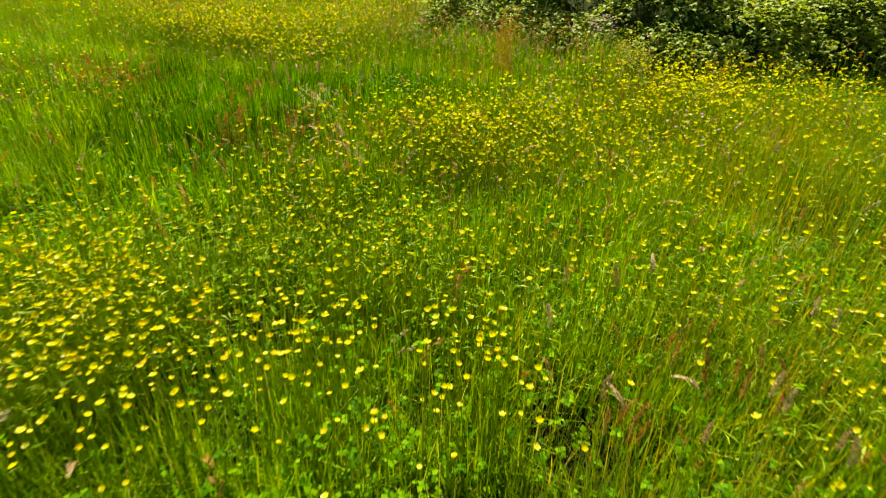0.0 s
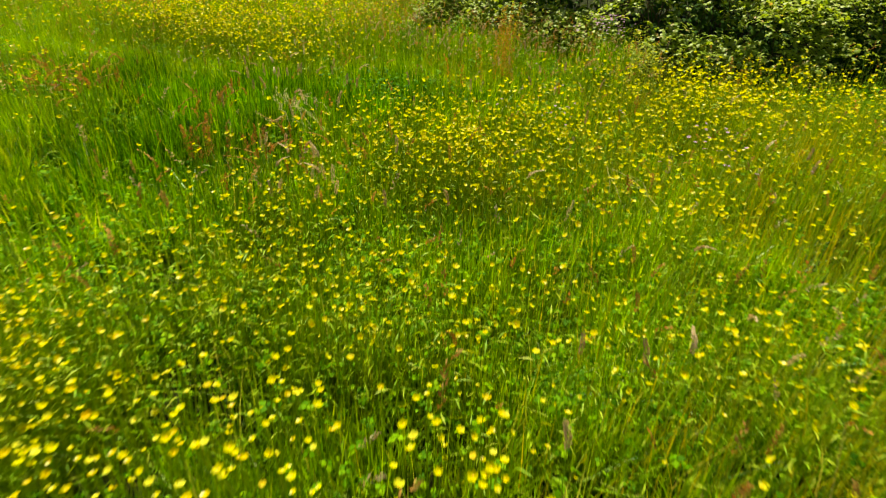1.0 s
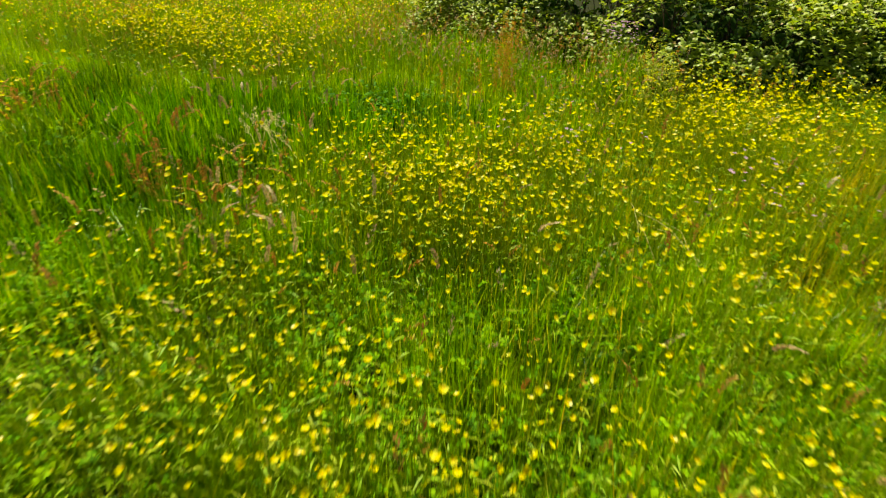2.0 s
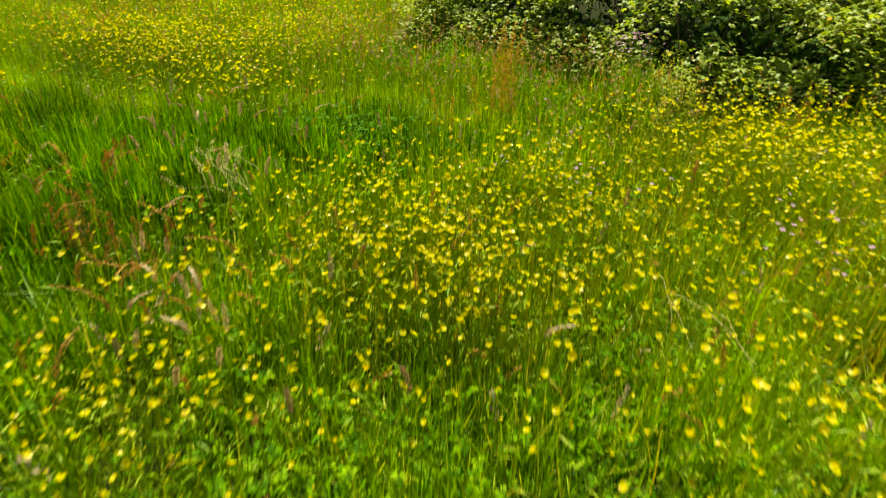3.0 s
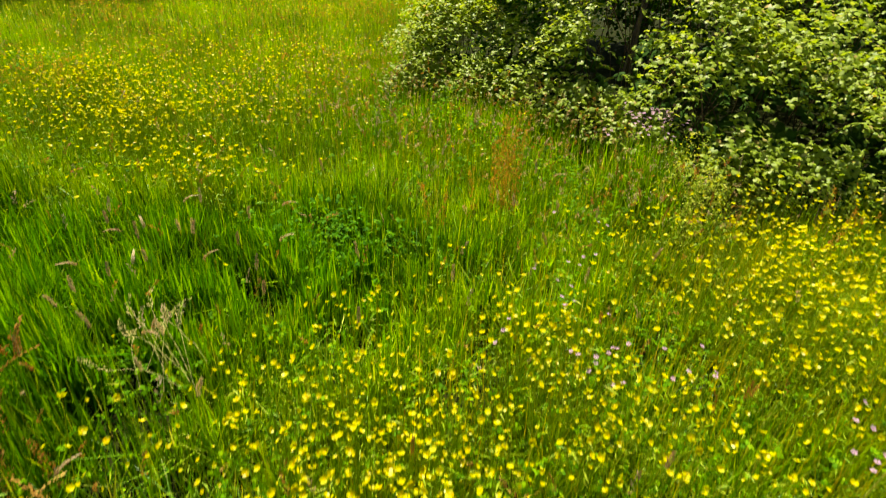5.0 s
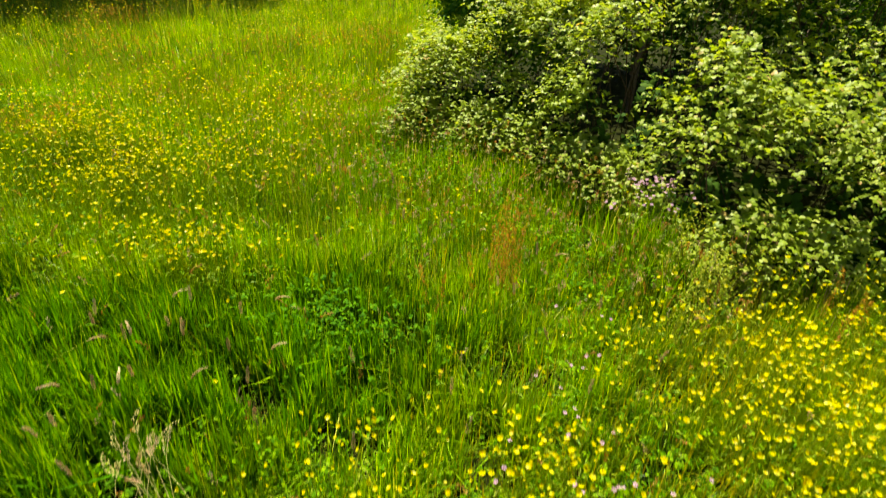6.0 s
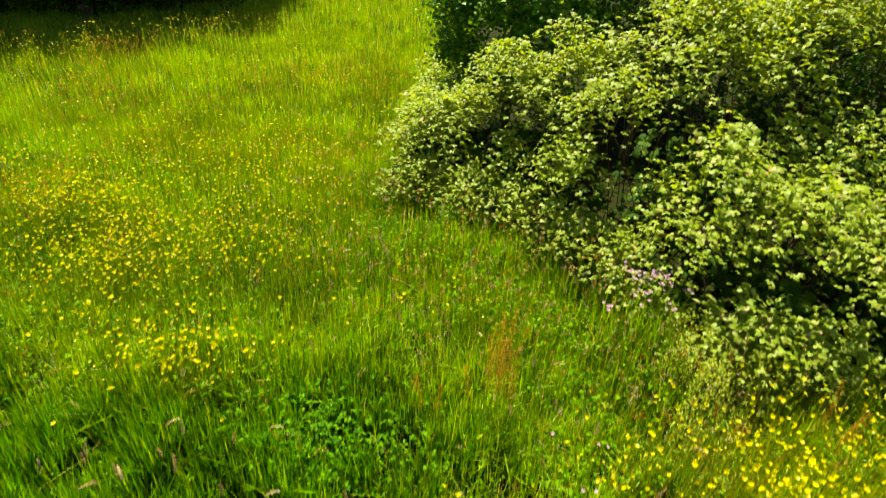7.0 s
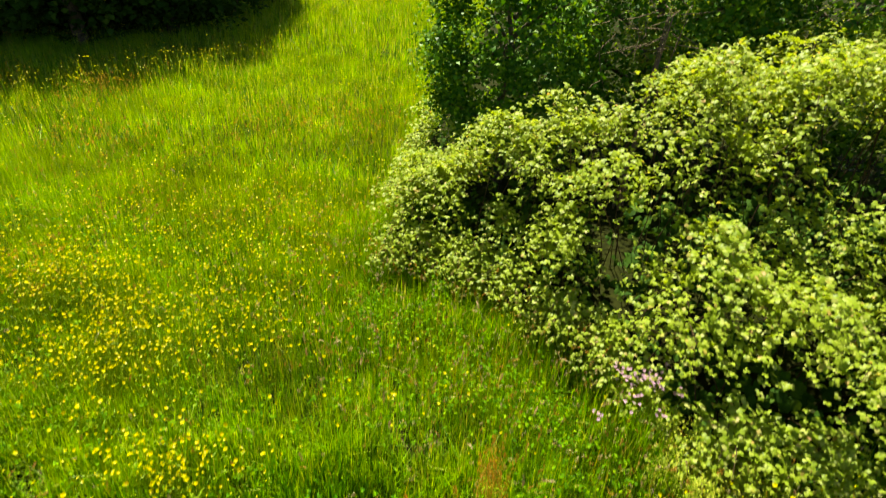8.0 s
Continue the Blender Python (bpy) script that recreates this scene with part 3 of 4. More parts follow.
def build_buttercups():
    masters = buttercup_masters()
    p = sown(0.3, 6.0, 3000, fn=flowers_per_m2)
    near = (np.abs(p[:, 0] - 0.1) < 1.1) & (p[:, 1] < 2.0)
    order = np.argsort(np.hypot(p[:, 0] - 0.25, p[:, 1] - 0.7) + np.where(near, 0, 50))
    single, rest = p[order[:300]], p[order[300:]]
    for i, q in enumerate(single):
        m = masters[i] if i < 8 else None
        at = pose(q[0], q[1], 0, rng.normal(0, 5), rng.normal(0, 5), rng.uniform(0, 360))
        if m is not None:
            m.matrix_basis = at
        else:
            copy_thing(masters[i % 8], at)
    around = np.stack([rng.normal(0, 4.5, 5000), rng.normal(2.0, 4.0, 5000), np.zeros(5000)], 1)
    ax, ay = around[:, 0], around[:, 1]
    around = around[~((ay > 0.3) & (ax > -0.45 - ay) & (ax < 0.95 + 0.62 * ay)) & (inside(ax, ay) < -0.1) & (soft_noise(ax, ay, 0.9, 24) > -0.2)]
    far = sown(6.0, 12.0, 400, 0.95, 0.1, 0.5, flowers_per_m2)
    farther = sown(12.0, 26.0, 80, 0.9, -0.05, 0.5, lambda x, y: 26 + 80 * np.clip(soft_noise(x, y, 0.5, 23), 0, 1))
    for q, size, stems in ((rest, 0.0074, True), (far, 0.0088, False), (farther, 0.0100, False), (around, 0.0085, False)):
        n = len(q)
        h = rng.uniform(0.30, 0.50, n)
        top = q + np.stack([rng.normal(0.03, 0.05, n), rng.normal(0, 0.05, n), h], 1)
        nrm = np.stack([rng.normal(0, 0.65, n), rng.normal(0, 0.65, n), np.ones(n)], 1)
        rot, s = turned(nrm, rng.uniform(0, 6.28, n)), size * rng.uniform(0.45, 1.2, n) * (1 + (0.32 * np.clip((q[:, 1] - 3.2) / 1.3, 0, 1) + 0.16 * np.clip(np.minimum((q[:, 1] - 2.1) / 0.3, (4.6 - q[:, 1]) / 0.5), 0, 1) if stems else 0.0))
        cups = np.stack([s, s, s * rng.uniform(0.5, 1.7, n)], 1)
        stuff("buttercup_blossoms", scatter(BLOSSOM if stems else FAR_BLOSSOM, top, rot, cups), PETAL, "drifts of glossy yellow buttercup blossoms", "flower")
        stuff("buttercup_stems", stem_between(rise(q, -0.01), top, 0.0010) if stems else blades(rise(q, -0.01), h, np.full(n, 0.003), np.zeros(n), np.full(n, 0.08), 1), STEM, "thin green buttercup stems", "flower")
        if stems:
            # side shoots with buds
            k = rng.random(n) < 0.75
            fork = q[k] + (top[k] - q[k]) * rng.uniform(0.35, 0.6, k.sum())[:, None]
            tip = fork + np.stack([rng.normal(0, 0.05, k.sum()), rng.normal(0, 0.05, k.sum()), rng.uniform(0.08, 0.17, k.sum())], 1)
            stuff("buttercup_shoots", stem_between(fork, tip, 0.0008), STEM, "thin side shoots of the buttercups", "flower")
            # finely cut upper leaves
            k4 = np.repeat(np.arange(n), np.where(q[:, 1] < 2.0, 4, 2))
            m4 = len(k4)
            at = q[k4] + (top[k4] - q[k4]) * rng.uniform(0.35, 0.9, m4)[:, None] + rng.normal(0, 0.02, (m4, 3))
            stuff("buttercup_leaves", scatter(simple_leaf(1.0, 0.11, 0.15), at, turned(rng.normal(0, 0.7, (m4, 3)) + np.array([0, 0, 1.0]), rng.uniform(0, 6.28, m4)), rng.uniform(0.02, 0.05, m4)), STEM, "finely cut yellow-green buttercup leaves", "flower")
            stuff("buttercup_buds", scatter(HEARTS, rise(tip, -0.002), turned(nrm[k], rng.uniform(0, 6.28, k.sum())), rng.uniform(0.006, 0.012, k.sum())), BUD, "yellow-green buds and spent heads of buttercups", "flower")
            stuff("buttercup_hearts", scatter(HEARTS, top, rot, s), HEART, "golden hearts of the buttercups", "flower")


# ---- tall grasses in seed, sorrel, lilac flowers ----
def seed_stalk(kind, k):
    """A flowering grass: a thin stalk with a soft head."""
    r = np.random.default_rng(100 + k)
    nod, h = (r.uniform(0.05, 0.25) if k % 4 else 0.9, r.uniform(0.34, 0.48)) if kind == "fog" else (r.uniform(0.0, 0.4), r.uniform(0.38, 0.52)) if kind == "fox" else (r.uniform(0.5, 1.1), r.uniform(0.36, 0.46))
    name, label, mat = ("fog_grass", "grass stalk with a soft pinkish-beige nodding seed head", FOG_ONE) if kind == "fog" else ("foxtail_grass", "grass stalk with a slim reddish-brown seed head" if kind == "fox" else "grass stalk with a long dark brown arching seed head", FOX_ONE)
    ob = thing(name, label, "grass", "grasses in seed", pose(3, -60 - k, 0))
    lean = r.uniform(0.01, 0.07)
    pts = [(lean * u * u, 0, h * u) for u in (0, 0.35, 0.7, 1.0)]
    part("stalk", tube(pts, (0.0014, 0.0012, 0.001, 0.0009), 4), CULM, ob)
    long, wide, husks, grain = {"fog": (r.uniform(0.045, 0.08), 0.0045, 120, 0.006), "fox": (r.uniform(0.04, 0.07), 0.0028, 70, 0.006), "dark": (r.uniform(0.08, 0.12), 0.005, 90, 0.007)}[kind]
    head = panicle(long, wide, nod, husks, 40 + k, grain)
    part("seed_head", (head[0] + np.array([lean, 0, h - 0.004]), head[1]), mat, ob, smooth=False)
    return ob


FOG_ONE = leafy("seed_head_pink_single", ((0.0, (0.34, 0.22, 0.11)), (0.5, (0.46, 0.34, 0.19)), (1.0, (0.58, 0.47, 0.28))), through_light=0.38, warm=(1.2, 1.0, 0.7), rough=0.8, grain=350, single=True)
FOX_ONE = leafy("seed_head_dark_single", ((0.0, (0.28, 0.125, 0.02)), (0.5, (0.37, 0.19, 0.035)), (1.0, (0.46, 0.30, 0.07))), through_light=0.35, warm=(1.3, 0.9, 0.6), rough=0.8, grain=350, single=True)


def build_seed_grasses():
    clumps = {"fog": [(-0.09, 0.76, 0.01, 1), (1.15, 1.20, 0.04, 3), (0.76, 1.03, 0.03, 2), (0.67, 1.71, 0.01, 1), (0.88, 1.55, 0.02, 2), (1.30, 1.52, 0.02, 2), (1.05, 1.05, 0.08, 2), (1.48, 2.9, 0.05, 4), (-0.22, 2.35, 0.05, 5), (-0.51, 2.55, 0.06, 4), (-0.67, 3.33, 0.16, 9), (-0.19, 2.3, 0.10, 7), (-1, 3.85, 0.14, 10), (-1.02, 3.75, 0.10, 5), (0.45, 4.27, 0.25, 10), (1.01, 1.14, 0.35, 3), (0.41, 2.13, 0.5, 8), (-0.44, 3.43, 0.25, 8), (0.86, 1.04, 0.2, 1), (-0.92, 5.57, 0.25, 8), (0.18, 5.34, 0.5, 14)],
              "dark": [(-1.95, 3.25, 0.16, 16), (-1.75, 3.12, 0.12, 9), (-2.1, 3.35, 0.12, 6), (-0.9, 2.92, 0.12, 7), (-0.45, 2.45, 0.15, 6), (-0.6, 2.2, 0.3, 6)],
              "fox": [(0.76, 1.06, 0.05, 6), (1.15, 1.15, 0.09, 6), (0.95, 1.2, 0.12, 4), (-1.92, 3.08, 0.18, 20), (-1.74, 2.88, 0.15, 10), (-0.92, 2.88, 0.10, 10), (-0.44, 2.48, 0.14, 12), (-0.24, 2.43, 0.2, 8), (0.76, 1.58, 0.45, 9), (1.06, 1.29, 0.3, 5), (1.61, 2.43, 0.4, 12), (-0.49, 1.98, 0.5, 8), (0.67, 4.69, 0.4, 12), (1.06, 3.33, 0.5, 16), (-0.9, 5.9, 0.7, 18)]}
    for kind, groups in clumps.items():
        masters = [seed_stalk(kind, k) for k in range(7)]
        i = 0
        for cx, cy, spread, count in groups:
            for _ in range(count):
                at = pose(rng.normal(cx, spread), rng.normal(cy, spread), -0.005, rng.normal(0, 5), rng.normal(0, 6), rng.uniform(0, 360))
                if i < 7:
                    masters[i].matrix_basis = at
                else:
                    copy_thing(masters[i % 7], at)
                i += 1
    # pinkish seed grass along the thicket, and rusty sorrel patches in the far meadow
    def along(x, y):
        return 150 * np.clip(bump_at(x, y, -0.1, 5.7, 1.0, 0.6) + 0.8 * bump_at(x, y, 0.75, 5.0, 0.5, 0.6) + 0.6 * bump_at(x, y, -0.9, 6.9, 0.6, 1.0), 0, 1)

    def olive(x, y):
        return 150 * np.clip((bump_at(x, y, -1.25, 7.4, 0.6, 1.8) + 0.6 * bump_at(x, y, -3.2, 7.6, 1.5, 1.5)) * (0.7 + 1.2 * soft_noise(x, y, 1.3, 63)), 0, 1)

    def rusty(x, y):
        return 130 * np.clip(2.2 * soft_noise(x, y, 0.8, 62) - 0.3, 0, 1)
    for y0, y1, per, fn, mat, r, lab in ((4.2, 8.5, 90, along, FOG, 0.0036, "pinkish-beige seed heads along the thicket"), (4.2, 8.5, 60, along, FOXTAIL, 0.0026, "brown seed heads along the thicket"), (5.2, 10.5, 150, olive, FOXTAIL, 0.0034, "brown grass seed heads in the far meadow"), (5.2, 10.5, 130, rusty, SORREL, 0.005, "rust-red sorrel spikes in the far meadow")):
        p = sown(y0, y1, per, 0.95, 0.3, 0.4, fn)
        n = len(p)
        h = rng.uniform(0.30, 0.52, n)
        nrm = np.stack([rng.normal(0.15, 0.3, n), rng.normal(0, 0.3, n), np.ones(n)], 1)
        stuff("seed_heads", scatter(panicle(0.065, r * 2.2, 0.4, 16, 8, 0.010), rise(p, h), turned(nrm, rng.uniform(0, 6.28, n)), rng.uniform(0.6, 1.3, n)), mat, lab, "grass")
        stuff("seed_stalks", stem_between(p, rise(p, h + 0.01), 0.0009), CULM, "thin stalks of grasses in seed", "grass")
    # dry brown stems at the foot of the brambles
    n = 90
    x = rng.uniform(0.2, 1.9, n)
    p = np.stack([x, foot(x) + rng.normal(-0.08, 0.09, n), np.zeros(n)], 1)
    stuff("dry_stems", stem_between(p, rise(p, rng.uniform(0.25, 0.5, n)), 0.0012), DRY, "dry brown upright stems at the foot of the brambles", "dead stems")
    # the many farther or finer ones
    for y0, y1, per, mat, r, lab in ((0.3, 6.5, 16, FOXTAIL, 0.003, "slim brown grass seed heads"), (0.3, 7.5, 7, FOG, 0.004, "soft beige grass seed heads"), (6.5, 14.0, 8, FOXTAIL, 0.005, "slim brown grass seed heads")):
        p = sown(y0, y1, per, 0.95, 0.62 if y1 < 8 else 0.0, 0.4)
        n = len(p)
        h = rng.uniform(0.32, 0.50, n)
        nrm = np.stack([rng.normal(0.15, 0.25, n), rng.normal(0, 0.25, n), np.ones(n)], 1)
        stuff("seed_heads", scatter(panicle(0.05, r * 1.4, 0.35, 14, 5, 0.009), rise(p, h), turned(nrm, rng.uniform(0, 6.28, n)), rng.uniform(0.7, 1.3, n)), mat, lab, "grass")
        stuff("seed_stalks", stem_between(p, rise(p, h + 0.01), 0.0011), CULM, "thin stalks of grasses in seed", "grass")


def sorrel(x, y, stems, spread, height, seed, mat=None):
    """Common sorrel: upright stems, each with whorls of rust-red fruits."""
    mat = mat or SORREL
    r = np.random.default_rng(seed)
    ob = thing("sorrel_plant", "rust-orange common sorrel in fruit standing in the grass", "wild plant", "sorrel in the meadow", pose(x, y, 0))
    for _ in range(stems):
        bx, by = r.normal(0, spread, 2)
        h, lx, ly = height * r.uniform(0.75, 1.1), r.normal(0, 0.03), r.normal(0, 0.03)
        pts = [(bx + lx * u * u, by + ly * u * u, h * u - 0.01) for u in (0, 0.3, 0.6, 0.85, 1.0)]
        st = part("stem", tube(pts, (0.0013, 0.0012, 0.0010, 0.0008, 0.0005), 4), STEM, ob)
        n = 150
        u = r.uniform(0.46, 1.0, n)
        q = r.uniform(0, 6.28, n)
        out = 0.034 * (1.15 - u) * r.uniform(0.2, 1.5, n)
        c = np.stack([bx + lx * u * u + out * np.cos(q), by + ly * u * u + out * np.sin(q), h * u], 1)
        nr = np.stack([np.cos(q), np.sin(q), r.uniform(-0.4, 0.8, n)], 1)
        part("fruiting_spike", scatter(simple_leaf(1.0, 0.9, 0.1), c, turned(nr, r.uniform(0, 6.28, n)), r.uniform(0.004, 0.009, n)), mat, st)


def build_lilac():
    """Small lilac flowers on thin stems, in loose groups."""
    r = np.random.default_rng(5)
    masters = []
    for k in range(8):
        ob = thing("ragged_robin", "pale lilac wild flower on a thin stem in the grass", "flower", "lilac flowers in the meadow", pose(-3, -60 - k, 0))
        h = 0.34 + 0.03 * k if k < 5 else 0.56 + 0.04 * (k - 5)
        part("stem", tube([(0, 0, -0.01), (0.01, 0.005, h * 0.5), (0.02, 0, h)], (0.0014, 0.0012, 0.0009), 4), STEM, ob)
        for j in range(1 + k % 2 if k < 5 else 4):
            c = np.array([[0.02 + r.normal(0, 0.022), r.normal(0, 0.022), h - 0.02 * (j % 3)]])
            part("blossom", scatter(FLAT_BLOSSOM, c, turned(np.array([[r.normal(0, 0.4), -0.2, 1.0]]), np.array([1.0 * j])), np.array([0.0085 if k < 5 else 0.0105])), LILAC, ob)
        masters.append(ob)
    i = 0
    for cx, cy, spread, count in ((0.65, 3.49, 0.09, 9), (0.86, 3.53, 0.13, 5), (1.23, 3.18, 0.16, 11), (1.41, 3.08, 0.12, 6), (0.53, 4.08, 0.15, 6), (0.92, 5.38, 0.06, 5), (1.07, 5.30, 0.07, 10), (0.92, 5.18, 0.08, 6), (0.46, 3.73, 0.2, 4)):
        for _ in range(count):
            at = pose(r.normal(cx, spread), r.normal(cy, spread), 0, r.normal(0, 5), r.normal(0, 5), r.uniform(0, 360))
            tall = cy > 5
            free = [m for m in (masters[5:] if tall else masters[:5]) if m.matrix_basis.translation.y < -50]
            if free:
                free[0].matrix_basis = at
            else:
                copy_thing(masters[5 + i % 3] if tall else masters[i % 5], at)
            i += 1


def straw_tuft(x, y, heading, count, length, seed):
    """Dry pale grass stalks that have bent over together."""
    r = np.random.default_rng(seed)
    ob = thing("straw_tuft", "dry pale bent grass stalks lying over the meadow", "grass", "dry stalks", pose(x, y, 0))
    for k in range(count):
        a = heading + r.normal(0, 0.35)
        L = length * r.uniform(0.6, 1.1)
        bx, by, z0 = r.normal(0, 0.05), r.normal(0, 0.05), r.uniform(0.30, 0.40)
        pts = [(bx + math.cos(a) * L * (u - 0.5), by + math.sin(a) * L * (u - 0.5), z0 - 0.05 * u + 0.03 * math.sin(math.pi * u) + r.normal(0, 0.006)) for u in (0, 0.25, 0.5, 0.75, 1.0)]
        stalk = part("straw", tube(pts, (0.0005, 0.0006, 0.0008, 0.0009, 0.0010), 3), STRAW, ob)
        if count > 6:
            head = panicle(r.uniform(0.06, 0.10), 0.010, 0.3, 70, seed + k)
            way = -math.cos(a), -math.sin(a)
            rot = turned(np.array([[way[0], way[1], 0.25]]), np.array([0.0]))
            part("seed_head", scatter(head, np.array([pts[0]]), rot, np.array([1.0])), STRAW if k % 3 else FOG, stalk, "soft beige seed head")


# ---- thicket ----
def bramble_bush(i, cx, cy, cells):
    """A bramble: arching canes and sprays of three-part leaves on a hummock."""
    r = np.random.default_rng(300 + i)
    ob = thing("bramble_bush", "sunlit green bramble thicket with arching leafy canes", "shrub", "brambles along the meadow", pose(cx, cy, 0))
    x, y, h, ax = cells
    n = len(x)
    per = 8
    k = np.tile(np.arange(per), n)
    X, Y, Hh, A = (np.repeat(q, per) for q in (x, y, h, ax))
    u = (k - 2.0) * 0.045 + r.normal(0, 0.012, n * per)
    side = r.normal(0, 0.03, n * per)
    px = X + np.cos(A) * u - np.sin(A) * side - cx
    py = Y + np.sin(A) * u + np.cos(A) * side - cy
    pz = Hh - 1.2 * u * np.abs(u) - 0.2 * u + r.normal(0, 0.014, n * per)
    pz = np.maximum(pz, 0.05)
    nrm = np.stack([np.cos(A) * 0.25 + r.normal(0, 0.5, n * per), np.sin(A) * 0.2 + 0.10 + r.normal(0, 0.48, n * per), np.full(n * per, 1.2)], 1)
    size = r.uniform(0.022, 0.042, n * per) * (1 - 0.05 * k)
    part("foliage", scatter(TREFOIL, np.stack([px, py, pz], 1), turned(nrm, A + r.normal(0, 0.9, n * per)), size), BRAMBLE, ob)
    # filler leaves inside the bush, their dark colour standing in for deep shade
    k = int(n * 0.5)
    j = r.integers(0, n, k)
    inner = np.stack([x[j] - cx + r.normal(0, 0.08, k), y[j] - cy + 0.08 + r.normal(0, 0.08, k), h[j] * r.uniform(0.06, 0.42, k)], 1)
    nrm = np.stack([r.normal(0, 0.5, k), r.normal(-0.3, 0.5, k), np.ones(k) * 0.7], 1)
    part("inner_shade_foliage", scatter(TREFOIL, inner, turned(nrm, r.uniform(0, 6.28, k)), r.uniform(0.05, 0.085, k)), TREE_AND_HOLLOW, ob, "inner leaves coloured dark to stand for shade in the hollows")
    pick = r.choice(n, min(n, 14), replace=False)
    for j in pick:
        tipx, tipy, tiph = x[j] - cx + 0.18 * math.cos(ax[j]), y[j] - cy + 0.18 * math.sin(ax[j]), h[j] - 0.03
        bx, by = tipx - math.cos(ax[j]) * r.uniform(0.4, 0.9), tipy - math.sin(ax[j]) * r.uniform(0.4, 0.9)
        pts = [(bx + (tipx - bx) * t, by + (tipy - by) * t, tiph * min(1.0, 1.25 * t ** 0.6) + 0.10 * math.sin(math.pi * t) - 0.02) for t in (0, 0.15, 0.35, 0.55, 0.75, 0.9, 1.0)]
        part("cane", tube(pts, (0.0042, 0.004, 0.0036, 0.003, 0.0024, 0.0016, 0.001), 5), CANE, ob)
    return ob


def build_brambles():
    centres = [(-0.75, 7.3), (0.1, 6.75), (0.75, 6.45), (1.35, 5.35), (2.0, 5.6), (1.4, 6.5), (2.7, 6.2), (2.1, 7.2), (1.3, 7.9), (3.4, 7.2), (2.8, 8.4), (4.3, 8.0), (4.0, 9.6), (5.4, 9.2)]
    n = 19500
    x, y = rng.uniform(-1.5, 6.0, n), rng.uniform(4.6, 11.6, n)
    d = inside(x, y)
    keep = (d > -0.02) & ~((x < 1.15) & (d > 1.75 + 0.25 * x)) & (d < 6.2)
    keep &= rng.uniform(0, 1, n) < np.where(d < 2.6, 1.0, 0.32)
    x, y, d = x[keep], y[keep], d[keep]
    # the thicket swells in lobes, with dark gaps between them
    lx, ly = rng.uniform(-1.6, 6.0, 300), rng.uniform(4.5, 11.0, 300)
    gap = np.stack([x[:, None] - lx[None], y[:, None] - ly[None]], 2)
    dist = np.hypot(gap[:, :, 0], gap[:, :, 1])
    own = np.argmin(dist, 1)
    q, row = dist[np.arange(len(x)), own], np.arange(len(x))
    lobe = rng.uniform(0.2, 1.5, 300)[own]
    dome = np.clip(1 - (q / 0.26) ** 2, -0.9, 1)
    h = mound(x, y) - 0.05 + 0.22 * dome * lobe * np.clip(0.35 + d * 1.5, 0, 1)
    # the sprays lie in tiers, one arching out over the next, with dark hollows beneath
    step = 0.30
    tier = (h + 0.16 * soft_noise(x, y, 2.3, 53)) / step
    part_of = tier - np.floor(tier)
    hollow = np.clip(0.55 + 1.1 * soft_noise(x, y, 1.5, 54), 0, 1)
    h = h + step * hollow * (0.60 - 0.72 * part_of)
    drop = rng.uniform(0, 1, len(x)) ** 5
    h = np.maximum(h + rng.normal(0, 0.03, len(x)) - 0.3 * drop * np.clip(h, 0, 1), 0.08)
    keep = (part_of > 0.15 * hollow) & (rng.uniform(0, 1, len(x)) < np.clip(1.5 + 1.0 * dome, 0.5, 1)) & (soft_noise(x, y, 2.1, 51) + 0.6 * soft_noise(x, y, 4.5, 52) < np.where(inside(x, y) < 2.8, 0.78, 2.0))
    for gx0, gy0, rx, ry, brow in ((1.25, 8.55, 0.6, 0.5, 0.0), (0.94, 6.20, 0.26, 0.15, 0.28), (2.35, 6.72, 0.30, 0.34, 0.30), (1.28, 5.33, 0.17, 0.14, 0.18), (1.67, 5.25, 0.20, 0.14, 0.18), (1.64, 5.52, 0.13, 0.11, 0.18), (1.26, 6.81, 0.24, 0.10, 0.2), (1.57, 6.29, 0.17, 0.09, 0.2),
                                   (-0.08, 6.95, 0.19, 0.12, 0.2), (0.56, 6.11, 0.08, 0.15, 0.1), (0.74, 5.96, 0.07, 0.13, 0.1), (1.94, 5.46, 0.08, 0.18, 0.15), (1.85, 5.69, 0.10, 0.09, 0.15), (0.28, 6.72, 0.13, 0.09, 0.15), (0.88, 7.52, 0.22, 0.15, 0.1), (2.1, 8.0, 0.4, 0.16, 0.3)):
        keep &= bump_at(x, y, gx0, gy0, rx, ry) < 0.30
        # the sprays behind a hollow arch out above it
        h += brow * bump_at(x, y, gx0, gy0 + ry + 0.14, rx * 1.1, 0.18) * (y > gy0 + 0.3 * ry)
        y = y - 0.12 * bump_at(x, y, gx0, gy0 + ry + 0.1, rx, 0.14) * (brow > 0)
    x, y, h, q, own = x[keep], y[keep], h[keep], q[keep], own[keep]
    ox, oy = (x - lx[own]) / (q + 0.05), (y - ly[own]) / (q + 0.05)
    # sprays lean out and down the slope, towards the meadow
    e = 0.08
    gx, gy = mound(x + e, y) - mound(x - e, y), mound(x, y + e) - mound(x, y - e)
    ax = np.arctan2(-gy * 3 + oy, -gx * 3 + ox) + rng.normal(0, 0.7, len(x))
    # leafy curtains hang down the front
    m = 750
    fx = rng.uniform(-0.85, 2.6, m)
    fh = np.where(fx < 1.05, rng.uniform(0.36, 0.56, m), rng.uniform(0.26, 0.54, m))
    fy = foot(fx) + 0.02 + 0.12 * fh + rng.normal(0, 0.03, m)
    hung = (soft_noise(fx, fh, 4.5, 55) > -0.35) & (soft_noise(fx * 1.0, fh * 0.4, 7.0, 56) > -0.5)
